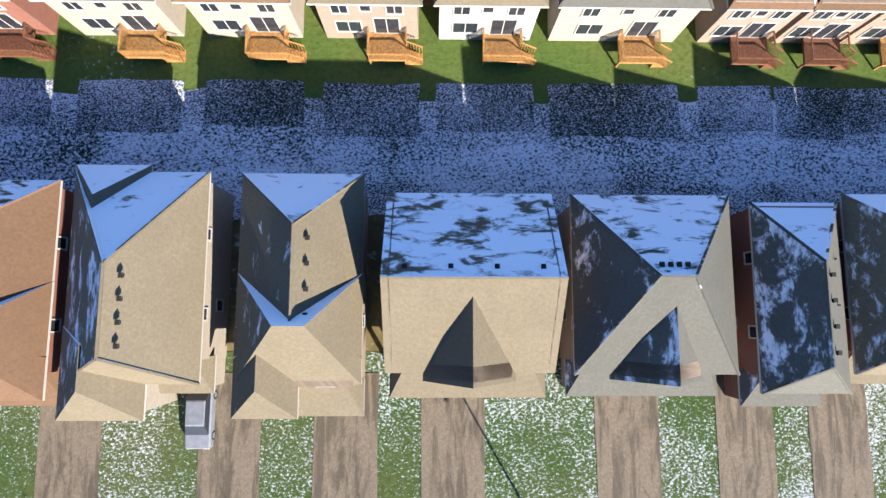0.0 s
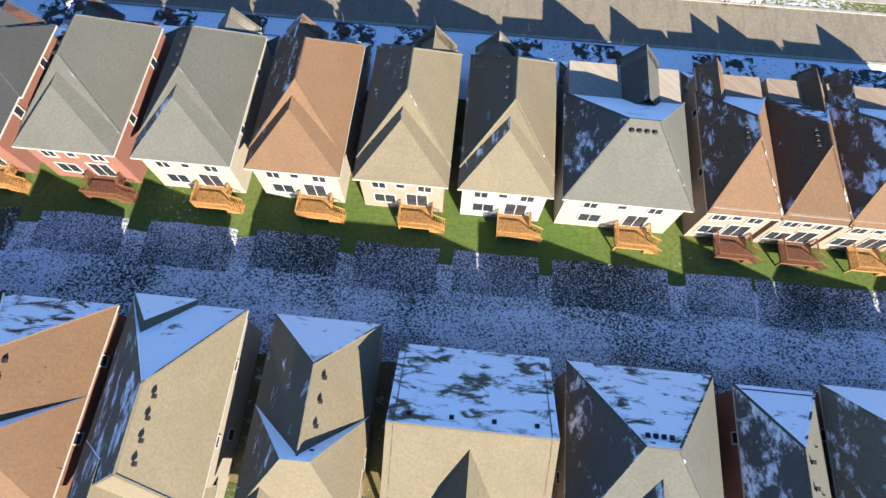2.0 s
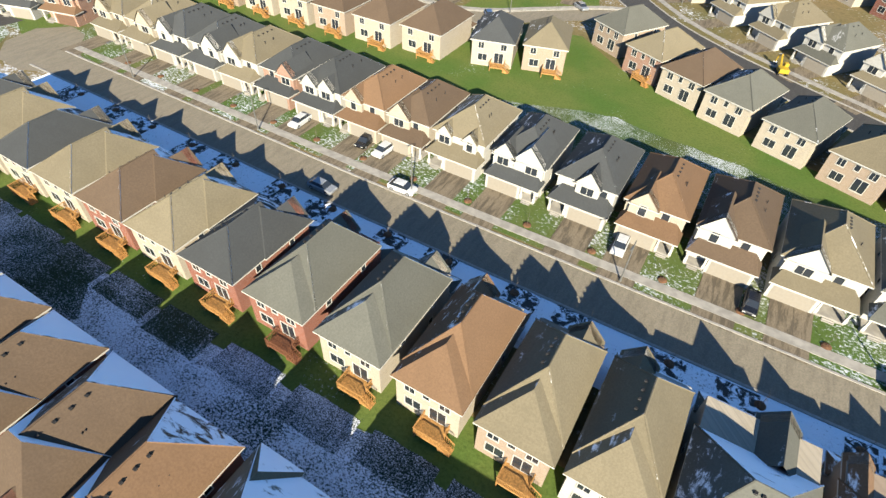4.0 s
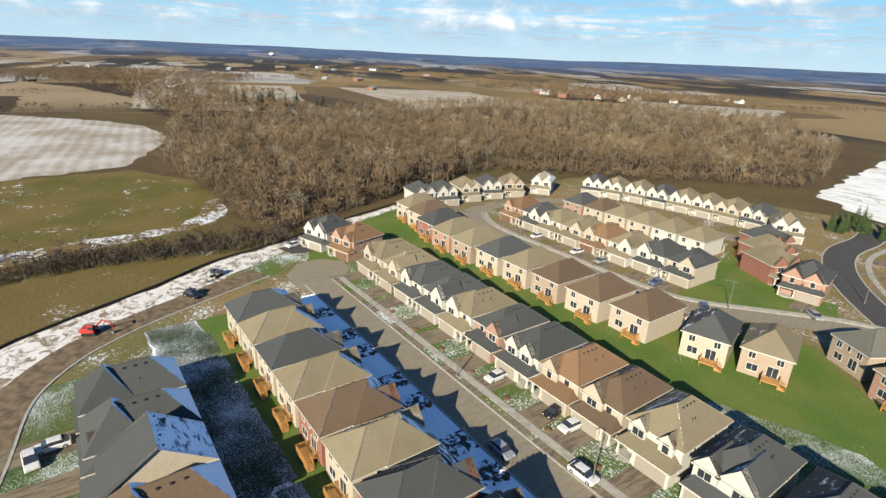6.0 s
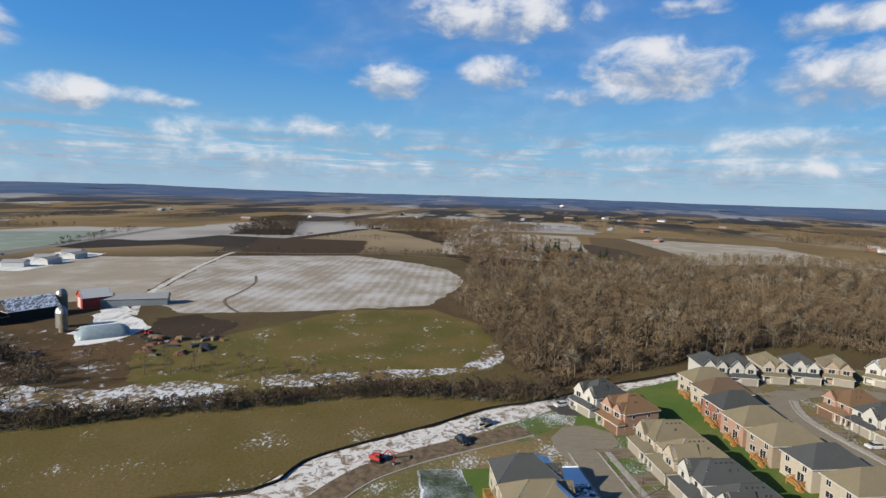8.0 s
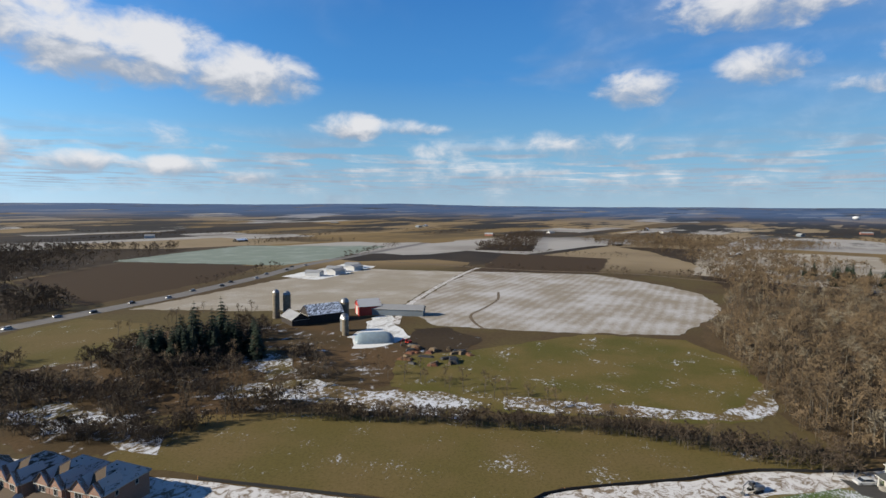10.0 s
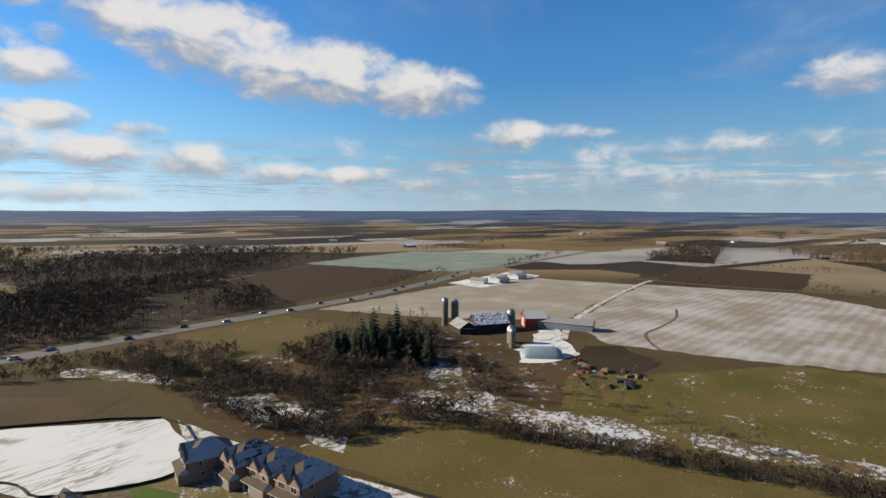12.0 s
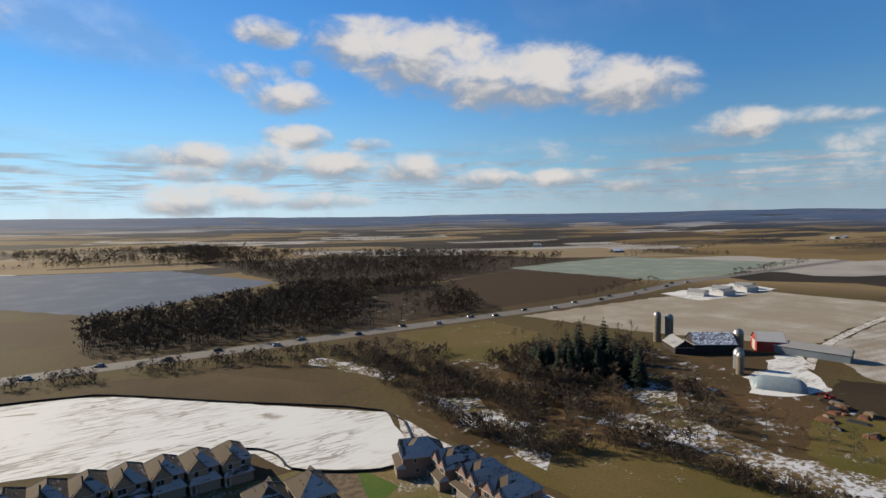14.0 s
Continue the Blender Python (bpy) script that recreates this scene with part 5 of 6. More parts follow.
for k, (wl, rfm) in enumerate((("brick_rose", "roof_dark"), ("brick_cream", "roof_umber"), ("brick_cream", "roof_tan"), ("brick_cream", "roof_tan"), ("brick_white", "roof_tan"), ("brick_white", "roof_tan"))):
    x0 = -132.0 + k * 9.4
    house(x0, x0 + 8.4, 151.0, 13.5, 180, wl, rfm, "hip", (), deck="", detail=1, vents=2)
# far row under the wood
for px, py, rz, wl, rfm in ((-176, 112, 80, "brick_white", "roof_dark"), (-174, 122, 75, "brick_white", "roof_dark"), (-175, 134, 75, "brick_cream", "roof_tan"), (-174, 146, 70, "brick_white", "roof_dark"), (-171, 158, 60, "brick_tan", "roof_tan"),
                            (-166, 176, 35, "brick_white", "roof_tan"), (-152, 196, 25, "brick_white", "roof_dark"), (-143, 200, 18, "brick_white", "roof_tan"), (-133, 204, 12, "brick_white", "roof_tan"), (-123.5, 206, 10, "brick_white", "roof_dark"),
                            (-114, 208, 8, "brick_white", "roof_tan"), (-104.5, 209, 5, "brick_white", "roof_tan"), (-95, 210, 2, "brick_cream", "roof_tan"), (-85.5, 211, 0, "brick_white", "roof_dark")):
    house(0, 8.4, 0, 13.5, rz, wl, rfm, "hip", ((-2, 3.0), (2.1, 2.6)), lean=(px, py), deck="", detail=1, vents=2, gscale=1.35, paved=6.0)
# red corner houses beside the curving street
for px, py, rz, wl, rfm in ((-49.5, 157.5, 10, "brick_rose", "roof_dark"), (-64.5, 158.0, 64, "brick_red", "roof_tan"), (-70, 167, 66, "brick_red", "roof_tan"), (-75, 177, 70, "brick_red", "roof_dark"), (-77, 205, 28, "brick_white", "roof_tan")):
    house(0, 9.5, 0, 13.5, rz, wl, rfm, "hip", ((-2.4, 3.0), (2.1, 2.8)), gscale=1.35, paved=7.0, lean=(px, py), deck="dark" if wl == "brick_red" else "", detail=1, vents=3)
# houses across the curving street
for px, py, rz, wl, rfm in ((-28, 204.5, 285, "brick_tan", "roof_grey"), (-25, 192.5, 290, "brick_cream", "roof_tan"), (-19, 181.5, 300, "brick_white", "roof_grey"), (-10, 171.5, 310, "brick_cream", "roof_tan"), (0, 162, 318, "brick_white", "roof_tan"),
                            (10, 153.5, 322, "brick_white", "roof_tan"), (20, 146, 325, "brick_white", "roof_grey"), (31, 139.5, 328, "brick_white", "roof_tan"), (42, 133.5, 330, "brick_white", "roof_grey")):
    house(0, 8.8, 0, 14, rz, wl, rfm, "hip", ((-2.2, 3.0),), lean=(px, py), deck="", detail=1, vents=2, gscale=1.4, paved=9.0)
for px, py, rz, wl, rfm in ((4, 196, 130, "brick_cream", "roof_tan"), (16, 187, 136, "brick_cream", "roof_grey"), (27, 179, 140, "brick_red", "roof_grey"), (38, 172, 145, "brick_cream", "roof_tan")):
    house(0, 9, 0, 14, rz, wl, rfm, "hip", (), lean=(px, py), deck="", detail=1, vents=2)
# southern houses
for k in range(8):
    house(0, 7.2, 0, 13, 184, "brick_tan", "roof_bare", "hip", ((-1.8, 3.2),), gscale=1.3, lean=(-31.5 + k * 8.0, -165.0 - k * 0.3), deck="", detail=2, vents=2)
for px, py, rz in ((-81, -131, 70), (-86.5, -122, 82), (-88, -113, 88), (-88.5, -104, 92)):
    house(0, 8.4, 0, 13, rz, "brick_rose", "roof_bare", "hip", ((-2, 3.2), (2.1, 2.8)), gscale=1.3, lean=(px, py), deck="", detail=2, vents=2)
for px, py in ((-44, -138), (-34, -138)):
    house(0, 8.6, 0, 13, 0, "brick_tan", "roof_bare", "hip", ((-2, 3.2),), lean=(px, py + 13), deck="", detail=2, vents=2)
patch("lawn_court", [(-66, -128), (-56, -122), (-54, -138), (-62, -141)], M["lawn"], 0.06, "dark green lawn by the turning circle", "lawn")
patch("road_court", [(-56, -121), (-46, -112), (-44, -146), (-55, -144), (-60, -139)], M["soil"], 0.062, "muddy turning circle with snow at its rim", "road", 1.0)

# ---- trees ----
M["scrub_floor"] = grassy("wood_floor", (0.085, 0.06, 0.035), (0.06, 0.042, 0.026), 0.12, 0.2, 0.1)

def tree_arrays(seed, h, limbs, twigs, spread=0.32, tw=0.05):
    """Points and triangles of a bare broad-leaved tree: trunk and limbs first, then fine twigs."""
    r = random.Random(seed)
    wood, fine = Solid(), Solid()
    lean = Vector((r.uniform(-0.06, 0.06), r.uniform(-0.06, 0.06), 1))
    top = lean * h * 0.92
    mid = lean * h * 0.45
    wood.tube((0, 0, -0.3), mid, h * 0.016, h * 0.011, 5).tube(mid, top, h * 0.011, 0.02, 4)
    tips = [(top, Vector((0, 0, 1)))]
    for k in range(limbs):
        u = r.uniform(0.28 if spread < 0.5 else 0.08, 0.9)
        a = 2.4 * k + r.uniform(-0.5, 0.5)
        base = lean * h * u
        l = h * spread * (1.15 - u) * r.uniform(0.7, 1.3) + h * 0.06
        d = Vector((math.cos(a), math.sin(a), r.uniform(0.6, 1.5))).normalized()
        e = base + d * l
        wood.tube(base, e, h * 0.006, 0.015, 3)
        tips += [(e, d), (base + d * l * 0.6, d)]
    for k in range(twigs):
        p, d = tips[r.randrange(len(tips))]
        q = p + Vector((r.gauss(0, 1), r.gauss(0, 1), r.gauss(0, 1))) * h * 0.035
        v = (d + Vector((r.gauss(0, 0.7), r.gauss(0, 0.7), r.gauss(0.15, 0.5)))).normalized() * h * r.uniform(0.05, 0.13)
        s = v.cross(Vector((r.gauss(0, 1), r.gauss(0, 1), r.gauss(0, 1)))).normalized() * tw * r.uniform(0.7, 1.4)
        fine.add([q - s, q + s, q + v], [(0, 1, 2)])
    return wood, fine


def conifer_arrays(seed, h, rad, tiers=13):
    r = random.Random(seed)
    trunk, crown = Solid().tube((0, 0, -0.3), (0, 0, h * 0.97), h * 0.018, 0.03, 6), Solid()
    for k in range(tiers):
        u = k / tiers
        z = h * (0.06 + 0.92 * u)
        rr = rad * (1 - u) ** 0.85 + 0.15
        n = 11 - int(4 * u)
        for j in range(n):
            a = 6.283 * j / n + k * 0.7 + r.uniform(-0.2, 0.2)
            l = rr * r.uniform(0.7, 1.2)
            c, s = math.cos(a), math.sin(a)
            tip = Vector((c * l, s * l, z - 0.22 * l + r.uniform(-0.2, 0.2)))
            wv = Vector((-s, c, 0)) * l * 0.30
            root = Vector((0, 0, z + 0.25 * l))
            m = Vector((c * l * 0.55, s * l * 0.55, z + 0.02 * l))
            crown.add([root, m - wv, tip, m + wv, m + Vector((0, 0, -0.18 * l))], [(0, 1, 2), (0, 2, 3), (1, 4, 2), (4, 3, 2)])
    return trunk, crown


def triangles(s):
    out = []
    for f in s.f:
        out += [(f[0], f[k], f[k + 1]) for k in range(1, len(f) - 1)]
    return np.array([tuple(p) for p in s.v], dtype=np.float32), np.array(out, dtype=np.int32)


def scatter(name, kinds, spots, mats, label, category):
    """One object of many trees: each spot is (kind, x, y, turn, size)."""
    vs, fs, ms, n = [], [], [], 0
    for kind, x, y, rz, sc in spots:
        c, s = math.cos(rz), math.sin(rz)
        for mi, (v, f) in enumerate(kinds[kind]):
            w = np.empty_like(v)
            w[:, 0], w[:, 1], w[:, 2] = (v[:, 0] * c - v[:, 1] * s) * sc + x, (v[:, 0] * s + v[:, 1] * c) * sc + y, v[:, 2] * sc
            vs.append(w)
            fs.append(f + n)
            ms.append(np.full(len(f), mi, dtype=np.int32))
            n += len(v)
    v, f, mi = np.concatenate(vs), np.concatenate(fs), np.concatenate(ms)
    me = bpy.data.meshes.new(name)
    me.vertices.add(len(v))
    me.vertices.foreach_set("co", v.ravel())
    me.loops.add(len(f) * 3)
    me.loops.foreach_set("vertex_index", f.ravel())
    me.polygons.add(len(f))
    me.polygons.foreach_set("loop_start", np.arange(0, len(f) * 3, 3, dtype=np.int32))
    for m in mats:
        me.materials.append(m)
    me.polygons.foreach_set("material_index", mi)
    me.update(calc_edges=True)
    return tagged(new(name, me), label, category, kind="stuff")


def spots_in(poly, count, kinds, lo, hi, seed, keep=None):
    r = random.Random(seed)
    xs, ys = [p[0] for p in poly], [p[1] for p in poly]
    out = []
    while len(out) < count:
        x, y = r.uniform(min(xs), max(xs)), r.uniform(min(ys), max(ys))
        if inside(x, y, poly) and (keep is None or r.random() < keep(x, y)):
            out.append((r.randrange(kinds), x, y, r.uniform(0, 6.28), r.uniform(lo, hi)))
    return out


BARE = [tree_arrays(k + 1, 12.0, 10, 150, 0.30, 0.10) for k in range(5)]
BARE_T = [[triangles(a), triangles(b)] for a, b in BARE]
FARK = [tree_arrays(k + 21, 9.0, 6, 92, 0.6, 0.24) for k in range(4)]
FAR_T = [[triangles(a), triangles(b)] for a, b in FARK]
BUSH = [tree_arrays(k + 41, 5.0, 8, 120, 0.6, 0.10) for k in range(4)]
BUSH_T = [[triangles(a), triangles(b)] for a, b in BUSH]
CONI = [conifer_arrays(k + 61, 13.0, 3.2) for k in range(3)]

WOOD = [(-162, 62), (-186, 112), (-212, 190), (-152, 250), (-104, 302), (-132, 420), (-250, 620), (-420, 600), (-505, 400), (-470, 207), (-440, 74), (-295, 40), (-185, 46)]
near_wood = [s for s in spots_in(WOOD, 3000, 5, 0.75, 1.15, 5, lambda x, y: 1.0 if math.hypot(x + 170, y - 150) < 170 else 0.35)]
scatter("wood", BARE_T, near_wood, [M["bark"], M["twig"]], "wood of bare grey-brown trees beside the houses", "wood")
scatter("wood_pale", BARE_T, spots_in(WOOD, 700, 5, 0.7, 1.2, 6), [M["twig_pale"], M["twig_pale"]], "paler bare trees mixed into the wood", "wood")
FRINGE = [(-156, 52), (-184, 108), (-206, 180), (-150, 240), (-104, 292), (-112, 306), (-158, 256), (-222, 190), (-196, 108), (-176, 70), (-300, 58), (-300, 38), (-180, 44)]
scatter("wood_fringe", BUSH_T, spots_in(FRINGE, 700, 4, 0.5, 1.2, 77), [M["bark"], M["twig"]], "tangled bare undergrowth along the wood edge", "bushes")
HEDGE = [(-97, -150), (-105, -118), (-126, -112), (-140, -92), (-150, -52), (-161, -3), (-158, 36), (-165, 55), (-149, 52), (-148, 33), (-154, -3), (-143, -52), (-133, -98), (-117, -126), (-104, -150)]
scatter("hedgerow", BUSH_T, spots_in(HEDGE, 700, 4, 0.5, 1.0, 7), [M["bark"], M["twig_dark"]], "tangled dark hedgerow along the creek", "hedge")


def clumps(x, y):
    """Bushes stand in clumps and leave the snowy banks bare."""
    if any(inside(x, y, q) for q in BANKS):
        return 0.06
    return 1.0 if noise.noise((x * 0.06, y * 0.06, 3.0)) > -0.05 else 0.12


CREEK = [(-98, -190), (-98, -150), (-118, -122), (-138, -100), (-165, -95), (-200, -130), (-180, -160), (-140, -180), (-120, -235), (-100, -235)]
scatter("scrub_bushes", BUSH_T, spots_in(CREEK, 950, 4, 0.5, 1.15, 8, clumps), [M["bark"], M["twig_dark"]], "bare brown bushes along the creek", "bushes")
HWB = [(60, -290), (-60, -285), (-130, -264), (-150, -228), (-118, -212), (-95, -238), (-50, -268), (60, -279)]
scatter("roadside_bushes", BUSH_T, spots_in(HWB, 520, 4, 0.5, 1.0, 55, clumps), [M["bark"], M["twig_dark"]], "dark bare bushes below the highway", "bushes")
WB = [(-146, -156), (-150, -205), (-185, -206), (-232, -190), (-226, -168), (-190, -152)]
scatter("windbreak_bushes", BUSH_T, spots_in(WB, 360, 4, 0.8, 1.6, 56), [M["bark"], M["twig_dark"]], "dark bare undergrowth round the windbreak", "bushes")
scatter("creek_trees", BARE_T, spots_in(CREEK, 70, 5, 0.5, 0.9, 9), [M["bark"], M["twig"]], "bare trees along the creek", "trees")
for k, (poly, n, sd) in enumerate((([(5, -325), (-95, -318), (-170, -314), (-235, -320), (-290, -470), (-160, -500), (-60, -440), (-40, -425), (10, -400)], 1100, 11),
                                   ([(-160, -560), (-235, -518), (-300, -480), (-430, -525), (-620, -600), (-494, -822), (-285, -1003), (-175, -1328), (-60, -1200), (-140, -800)], 1700, 12),
                                   ([(-600, 90), (-640, 240), (-860, 200), (-1040, 340), (-1340, 80), (-1030, -80), (-840, 30)], 1100, 13),
                                   ([(60, -900), (-140, -860), (-300, -1300), (160, -1300)], 500, 14),
                                   ([(-900, 700), (-560, 640), (-420, 760), (-520, 1000), (-960, 980)], 700, 15),
                                   ([(-760, -210), (-1000, -240), (-1250, -230), (-1250, -170), (-1000, -150), (-770, -130)], 400, 16),
                                   ([(-445, 84), (-560, 60), (-600, 150), (-480, 210)], 260, 17))):
    patch("far_wood_floor", poly, M["scrub_floor"], 0.04, "dark leaf litter under far wood", "forest floor", 6.0, 12.0)
    scatter("far_wood", FAR_T, spots_in(poly, int(n * 1.35), 4, 0.75, 1.25, sd, lambda x, y: 1.0 if noise.noise((x * 0.012, y * 0.012, 1.5)) > -0.22 else 0.08), [M["twig_dark"], M["twig_dark"] if k not in (2, 4, 6) else M["twig"]], "far bare wood between the fields", "wood")
lines = [((-330, -316), (-470, -336)), ((-800, -350), (-560, -322)), ((-505, -150), (-540, 40)), ((-540, 40), (-480, 110)), ((-730, -170), (-720, 0)), ((-1500, 300), (-900, 640)), ((-1600, -300), (-1100, -420)), ((-700, -560), (-1500, -700)),
         ((-100, -800), (-900, -900)), ((-1000, -1300), (-100, -1500)), ((-1800, 200), (-1700, 900)), ((-1200, 900), (-400, 1300)), ((200, -900), (-300, -1100)), ((-1900, -900), (-1300, -1200)), ((-1500, -100), (-2200, -160)),
         ((-100, 620), (300, 700)), ((-900, -30), (-1500, 40)), ((-420, 640), (-300, 1000)), ((-200, 900), (400, 1100))]
rr = random.Random(3)
for k in range(46):              # more hedges farther out, most of them along the fields
    r, a = rr.uniform(750, 3300), radians(rr.uniform(120, 285))
    d, l = radians(20 + rr.choice((0, 90)) + rr.uniform(-12, 12)), rr.uniform(120, 420) * (0.6 + r / 2500)
    x, y = r * math.cos(a), r * math.sin(a)
    lines.append(((x, y), (x + l * math.cos(d), y + l * math.sin(d))))
spots = []
for (ax, ay), (bx, by) in lines:
    n = int(math.hypot(bx - ax, by - ay) / 4.5)
    for k in range(n):
        u = (k + rr.random()) / n
        spots.append((rr.randrange(4), ax + (bx - ax) * u + rr.gauss(0, 3), ay + (by - ay) * u + rr.gauss(0, 3), rr.uniform(0, 6), rr.uniform(0.4, 0.9)))
scatter("field_hedges", FAR_T, spots, [M["twig_dark"], M["twig_dark"]], "dark tree lines between far fields", "trees")


def tree(kind, x, y, sc, rz, label, mats):
    ob = new("tree")
    ob.matrix_world = at(x, y, 0, rz) @ Matrix.Scale(sc, 4)
    part("trunk", mats[0], ob)
    part("crown", mats[1], ob)
    tagged(ob, label, "tree", kind)


CM = [(a.mesh("trunk", M["bark"]), b.mesh("crown", M["needle"])) for a, b in CONI]
CL = [(a.mesh("trunk", M["bark"]), b.mesh("crown", M["needle_light"])) for a, b in CONI]
BMH = [(a.mesh("trunk", M["bark"]), b.mesh("crown", M["twig"])) for a, b in BARE]
rr = random.Random(17)
for k in range(58):
    u, w = rr.random(), rr.gauss(0, 4.5)
    tree("spruces by the farm", -160 - 30 * u + w * 0.6, -180 + 29 * u + w, rr.uniform(0.85, 1.4), rr.uniform(0, 360), "dark green spruce in the farm's windbreak", CM[k % 3])
for x, y, sc in ((-178, -172.5, 1.85), (-174, -170, 1.7), (-169, -171, 1.6), (-181, -166, 1.65)):
    tree("spruces by the farm", x, y, sc, 80 * sc, "tallest dark spruce of the windbreak", CM[int(10 * sc) % 3])
tree("spruces by the farm", -200, -178, 1.7, 40, "tall lone dark spruce beside the windbreak", CM[1])
for k in range(16):
    tree("pines behind the houses", rr.uniform(-72, -48), rr.uniform(222, 246), rr.uniform(0.4, 0.7), rr.uniform(0, 360), "green pine behind the new houses", CL[k % 3])
for k in range(22):
    tree("spruces round the farmstead", rr.uniform(-600, -515), rr.uniform(160, 235), rr.uniform(0.9, 1.4), rr.uniform(0, 360), "dark spruce round the far farmstead", CM[k % 3])
for k in range(26):
    tree("bare trees near the farm", rr.uniform(-250, -180), rr.uniform(-235, -170), rr.uniform(0.45, 0.85), rr.uniform(0, 360), "bare tree near the farm buildings", BMH[k % 5])
for k in range(24):
    tree("bare trees on the meadow edge", -150 - 6 * rr.random() - k * 1.2, 26 - k * 5.2 + rr.uniform(-2, 2), rr.uniform(0.5, 0.85), rr.uniform(0, 360), "bare tree on the snowy meadow edge", BMH[k % 5])
for k in range(18):
    tree("bare trees east of the street", rr.uniform(0, 60), rr.uniform(205, 255), rr.uniform(0.6, 0.9), rr.uniform(0, 360), "bare tree behind the new houses", BMH[k % 5])

# ---- farm ----
def gable_shed(name, x, y, w, l, eave, rise, rz, wall, roof, label, door=None):
    ob = new(name)
    ob.matrix_world = at(x, y, 0, rz)
    b = Solid().box(-w / 2, w / 2, -l / 2, l / 2, -0.2, eave)
    gable_wall(b, -w / 2, w / 2, -l / 2, eave, rise / (w / 2))
    gable_wall(b, -w / 2, w / 2, l / 2 - 0.2, eave, rise / (w / 2))
    part("wall", b.mesh("wall", M[wall]), ob)
    rf = Solid()
    hip(rf, -w / 2, w / 2, -l / 2, l / 2, eave, rise / (w / 2), 0.4, gable=(True, True))
    part("roof", rf.mesh("roof", [M[roof], M["trim"]]), ob)
    if door:
        part("barn_door", Solid().box(-door / 2, door / 2, -l / 2 - 0.12, -l / 2 + 0.05, 0, eave * 0.85).box(-door / 2 - 0.2, door / 2 + 0.2, -l / 2 - 0.16, -l / 2, eave * 0.85, eave * 0.92).mesh("barn_door", M["trim"]), ob)
    tagged(ob, label, "barn" if "barn" in name else "shed")
    return ob


M["tin_roof"] = shingles("tin_roof", (0.42, 0.43, 0.45))
gable_shed("barn", -257, -160, 12, 20, 5, 4.5, 55, "barn_dark", "tin_roof", "dark weathered timber barn with a tin roof")
gable_shed("barn", -246, -170, 9, 16, 3.5, 3, -35, "barn_dark", "tin_roof", "low dark timber barn wing")
gable_shed("barn", -283, -145, 11, 13, 5.5, 3.5, 40, "rust_red", "white_paint", "red barn with a white roof and pale door", 5)
gable_shed("shed", -287, -127, 9, 30, 4, 2, 12, "shed_blue", "tin_roof", "long grey-blue metal machine shed")
ob = new("tarp_shed")
ob.matrix_world = at(-226, -114, 0, 30)
s = Solid()
n = 10
prof = [(9.0 * math.cos(math.pi * k / n), 6.0 * math.sin(math.pi * k / n)) for k in range(n + 1)]
m2 = n + 1
rings = [(-13, 0.55), (-11, 0.85), (-8, 1.0), (8, 1.0), (11, 0.85), (13, 0.55)]
for y, k in rings:
    s.v += [(a * (0.8 + 0.2 * k), y, b * k) for a, b in prof]
s.f += [(l * m2 + k, l * m2 + k + 1, (l + 1) * m2 + k + 1, (l + 1) * m2 + k) for l in range(len(rings) - 1) for k in range(n)] + [tuple(range(m2))[::-1], tuple(range((len(rings) - 1) * m2, len(rings) * m2))]
s.i += [0] * len(s.f)
ob.matrix_world = at(-226, -113, 0, 30) @ Matrix.Scale(0.68, 4)
part("cover", s.mesh("cover", M["tarp"], True), ob)
for y in (-9, -4.5, 0, 4.5, 9):
    part("hoop", Solid().box(-9.05, -8.85, y - 0.1, y + 0.1, 0, 0.6).box(8.85, 9.05, y - 0.1, y + 0.1, 0, 0.6).mesh("hoop", M["metal"]), ob)
tagged(ob, "rounded pale blue tarpaulin storage shed", "shed")
patch("farm_yard", [(-210, -116), (-218, -103), (-238, -100), (-262, -118), (-284, -130), (-274, -138), (-246, -128), (-228, -128)], M["packed_snow"], 0.075, "snowy farm yard", "yard", 3.0)


def silo(x, y, r, h, mat, label, dome=True):
    ob = new("silo")
    ob.matrix_world = at(x, y)
    part("cylinder", Solid().lathe(0, 0, [(r, -0.2)] + [q for k in range(8) for q in ((r, h * k / 8), (r * 1.015, h * k / 8 + 0.1), (r, h * k / 8 + 0.2))] + [(r, h)], 20).mesh("cylinder", M[mat], True), ob)
    part("dome", Solid().lathe(0, 0, [(r * 1.02, h), (r * 0.85, h + r * 0.5), (r * 0.5, h + r * 0.85), (0.15, h + r)], 20).mesh("dome", M["metal"], True), ob)
    tagged(ob, label, "silo", "farm silos")


silo(-257.5, -183, 2.1, 13, "silo", "tall concrete silo with a metal dome")
silo(-253, -187, 1.9, 14.5, "silo", "tallest concrete silo with a metal dome")
silo(-268, -152, 2.4, 9, "silo", "short dark silo beside the barn")
silo(-239, -136, 2.2, 7, "metal", "galvanised grain bin beside the barns")
silo(-231, -131, 1.6, 8, "silo", "narrow grain bin with a hopper")
for k in range(5):
    ob = gable_shed("white_shed", -420 - k * 18, -268 + (k % 2) * 12, 10, 14, 4, 1.5, 10 + 70 * (k % 2), "white_paint", "tin_roof", "white low works building beside the highway")
patch("works_yard", [(-395, -250), (-405, -292), (-520, -292), (-510, -250)], M["packed_snow"], 0.06, "snowy works yard beside the highway", "yard", 3.0)
strip("farm_lane", smooth_line([(-262, -118), (-310, -132), (-400, -142), (-505, -147), (-540, -146)]), -2, 2, M["gravel"], 0.09, "gravel lane between two fields", "lane")
strip("farm_lane", smooth_line([(-560, -260), (-536, -100), (-545, 0), (-520, 60), (-490, 150), (-470, 240)]), -2.5, 2.5, M["soil"], 0.09, "dark lane behind the white field", "lane")
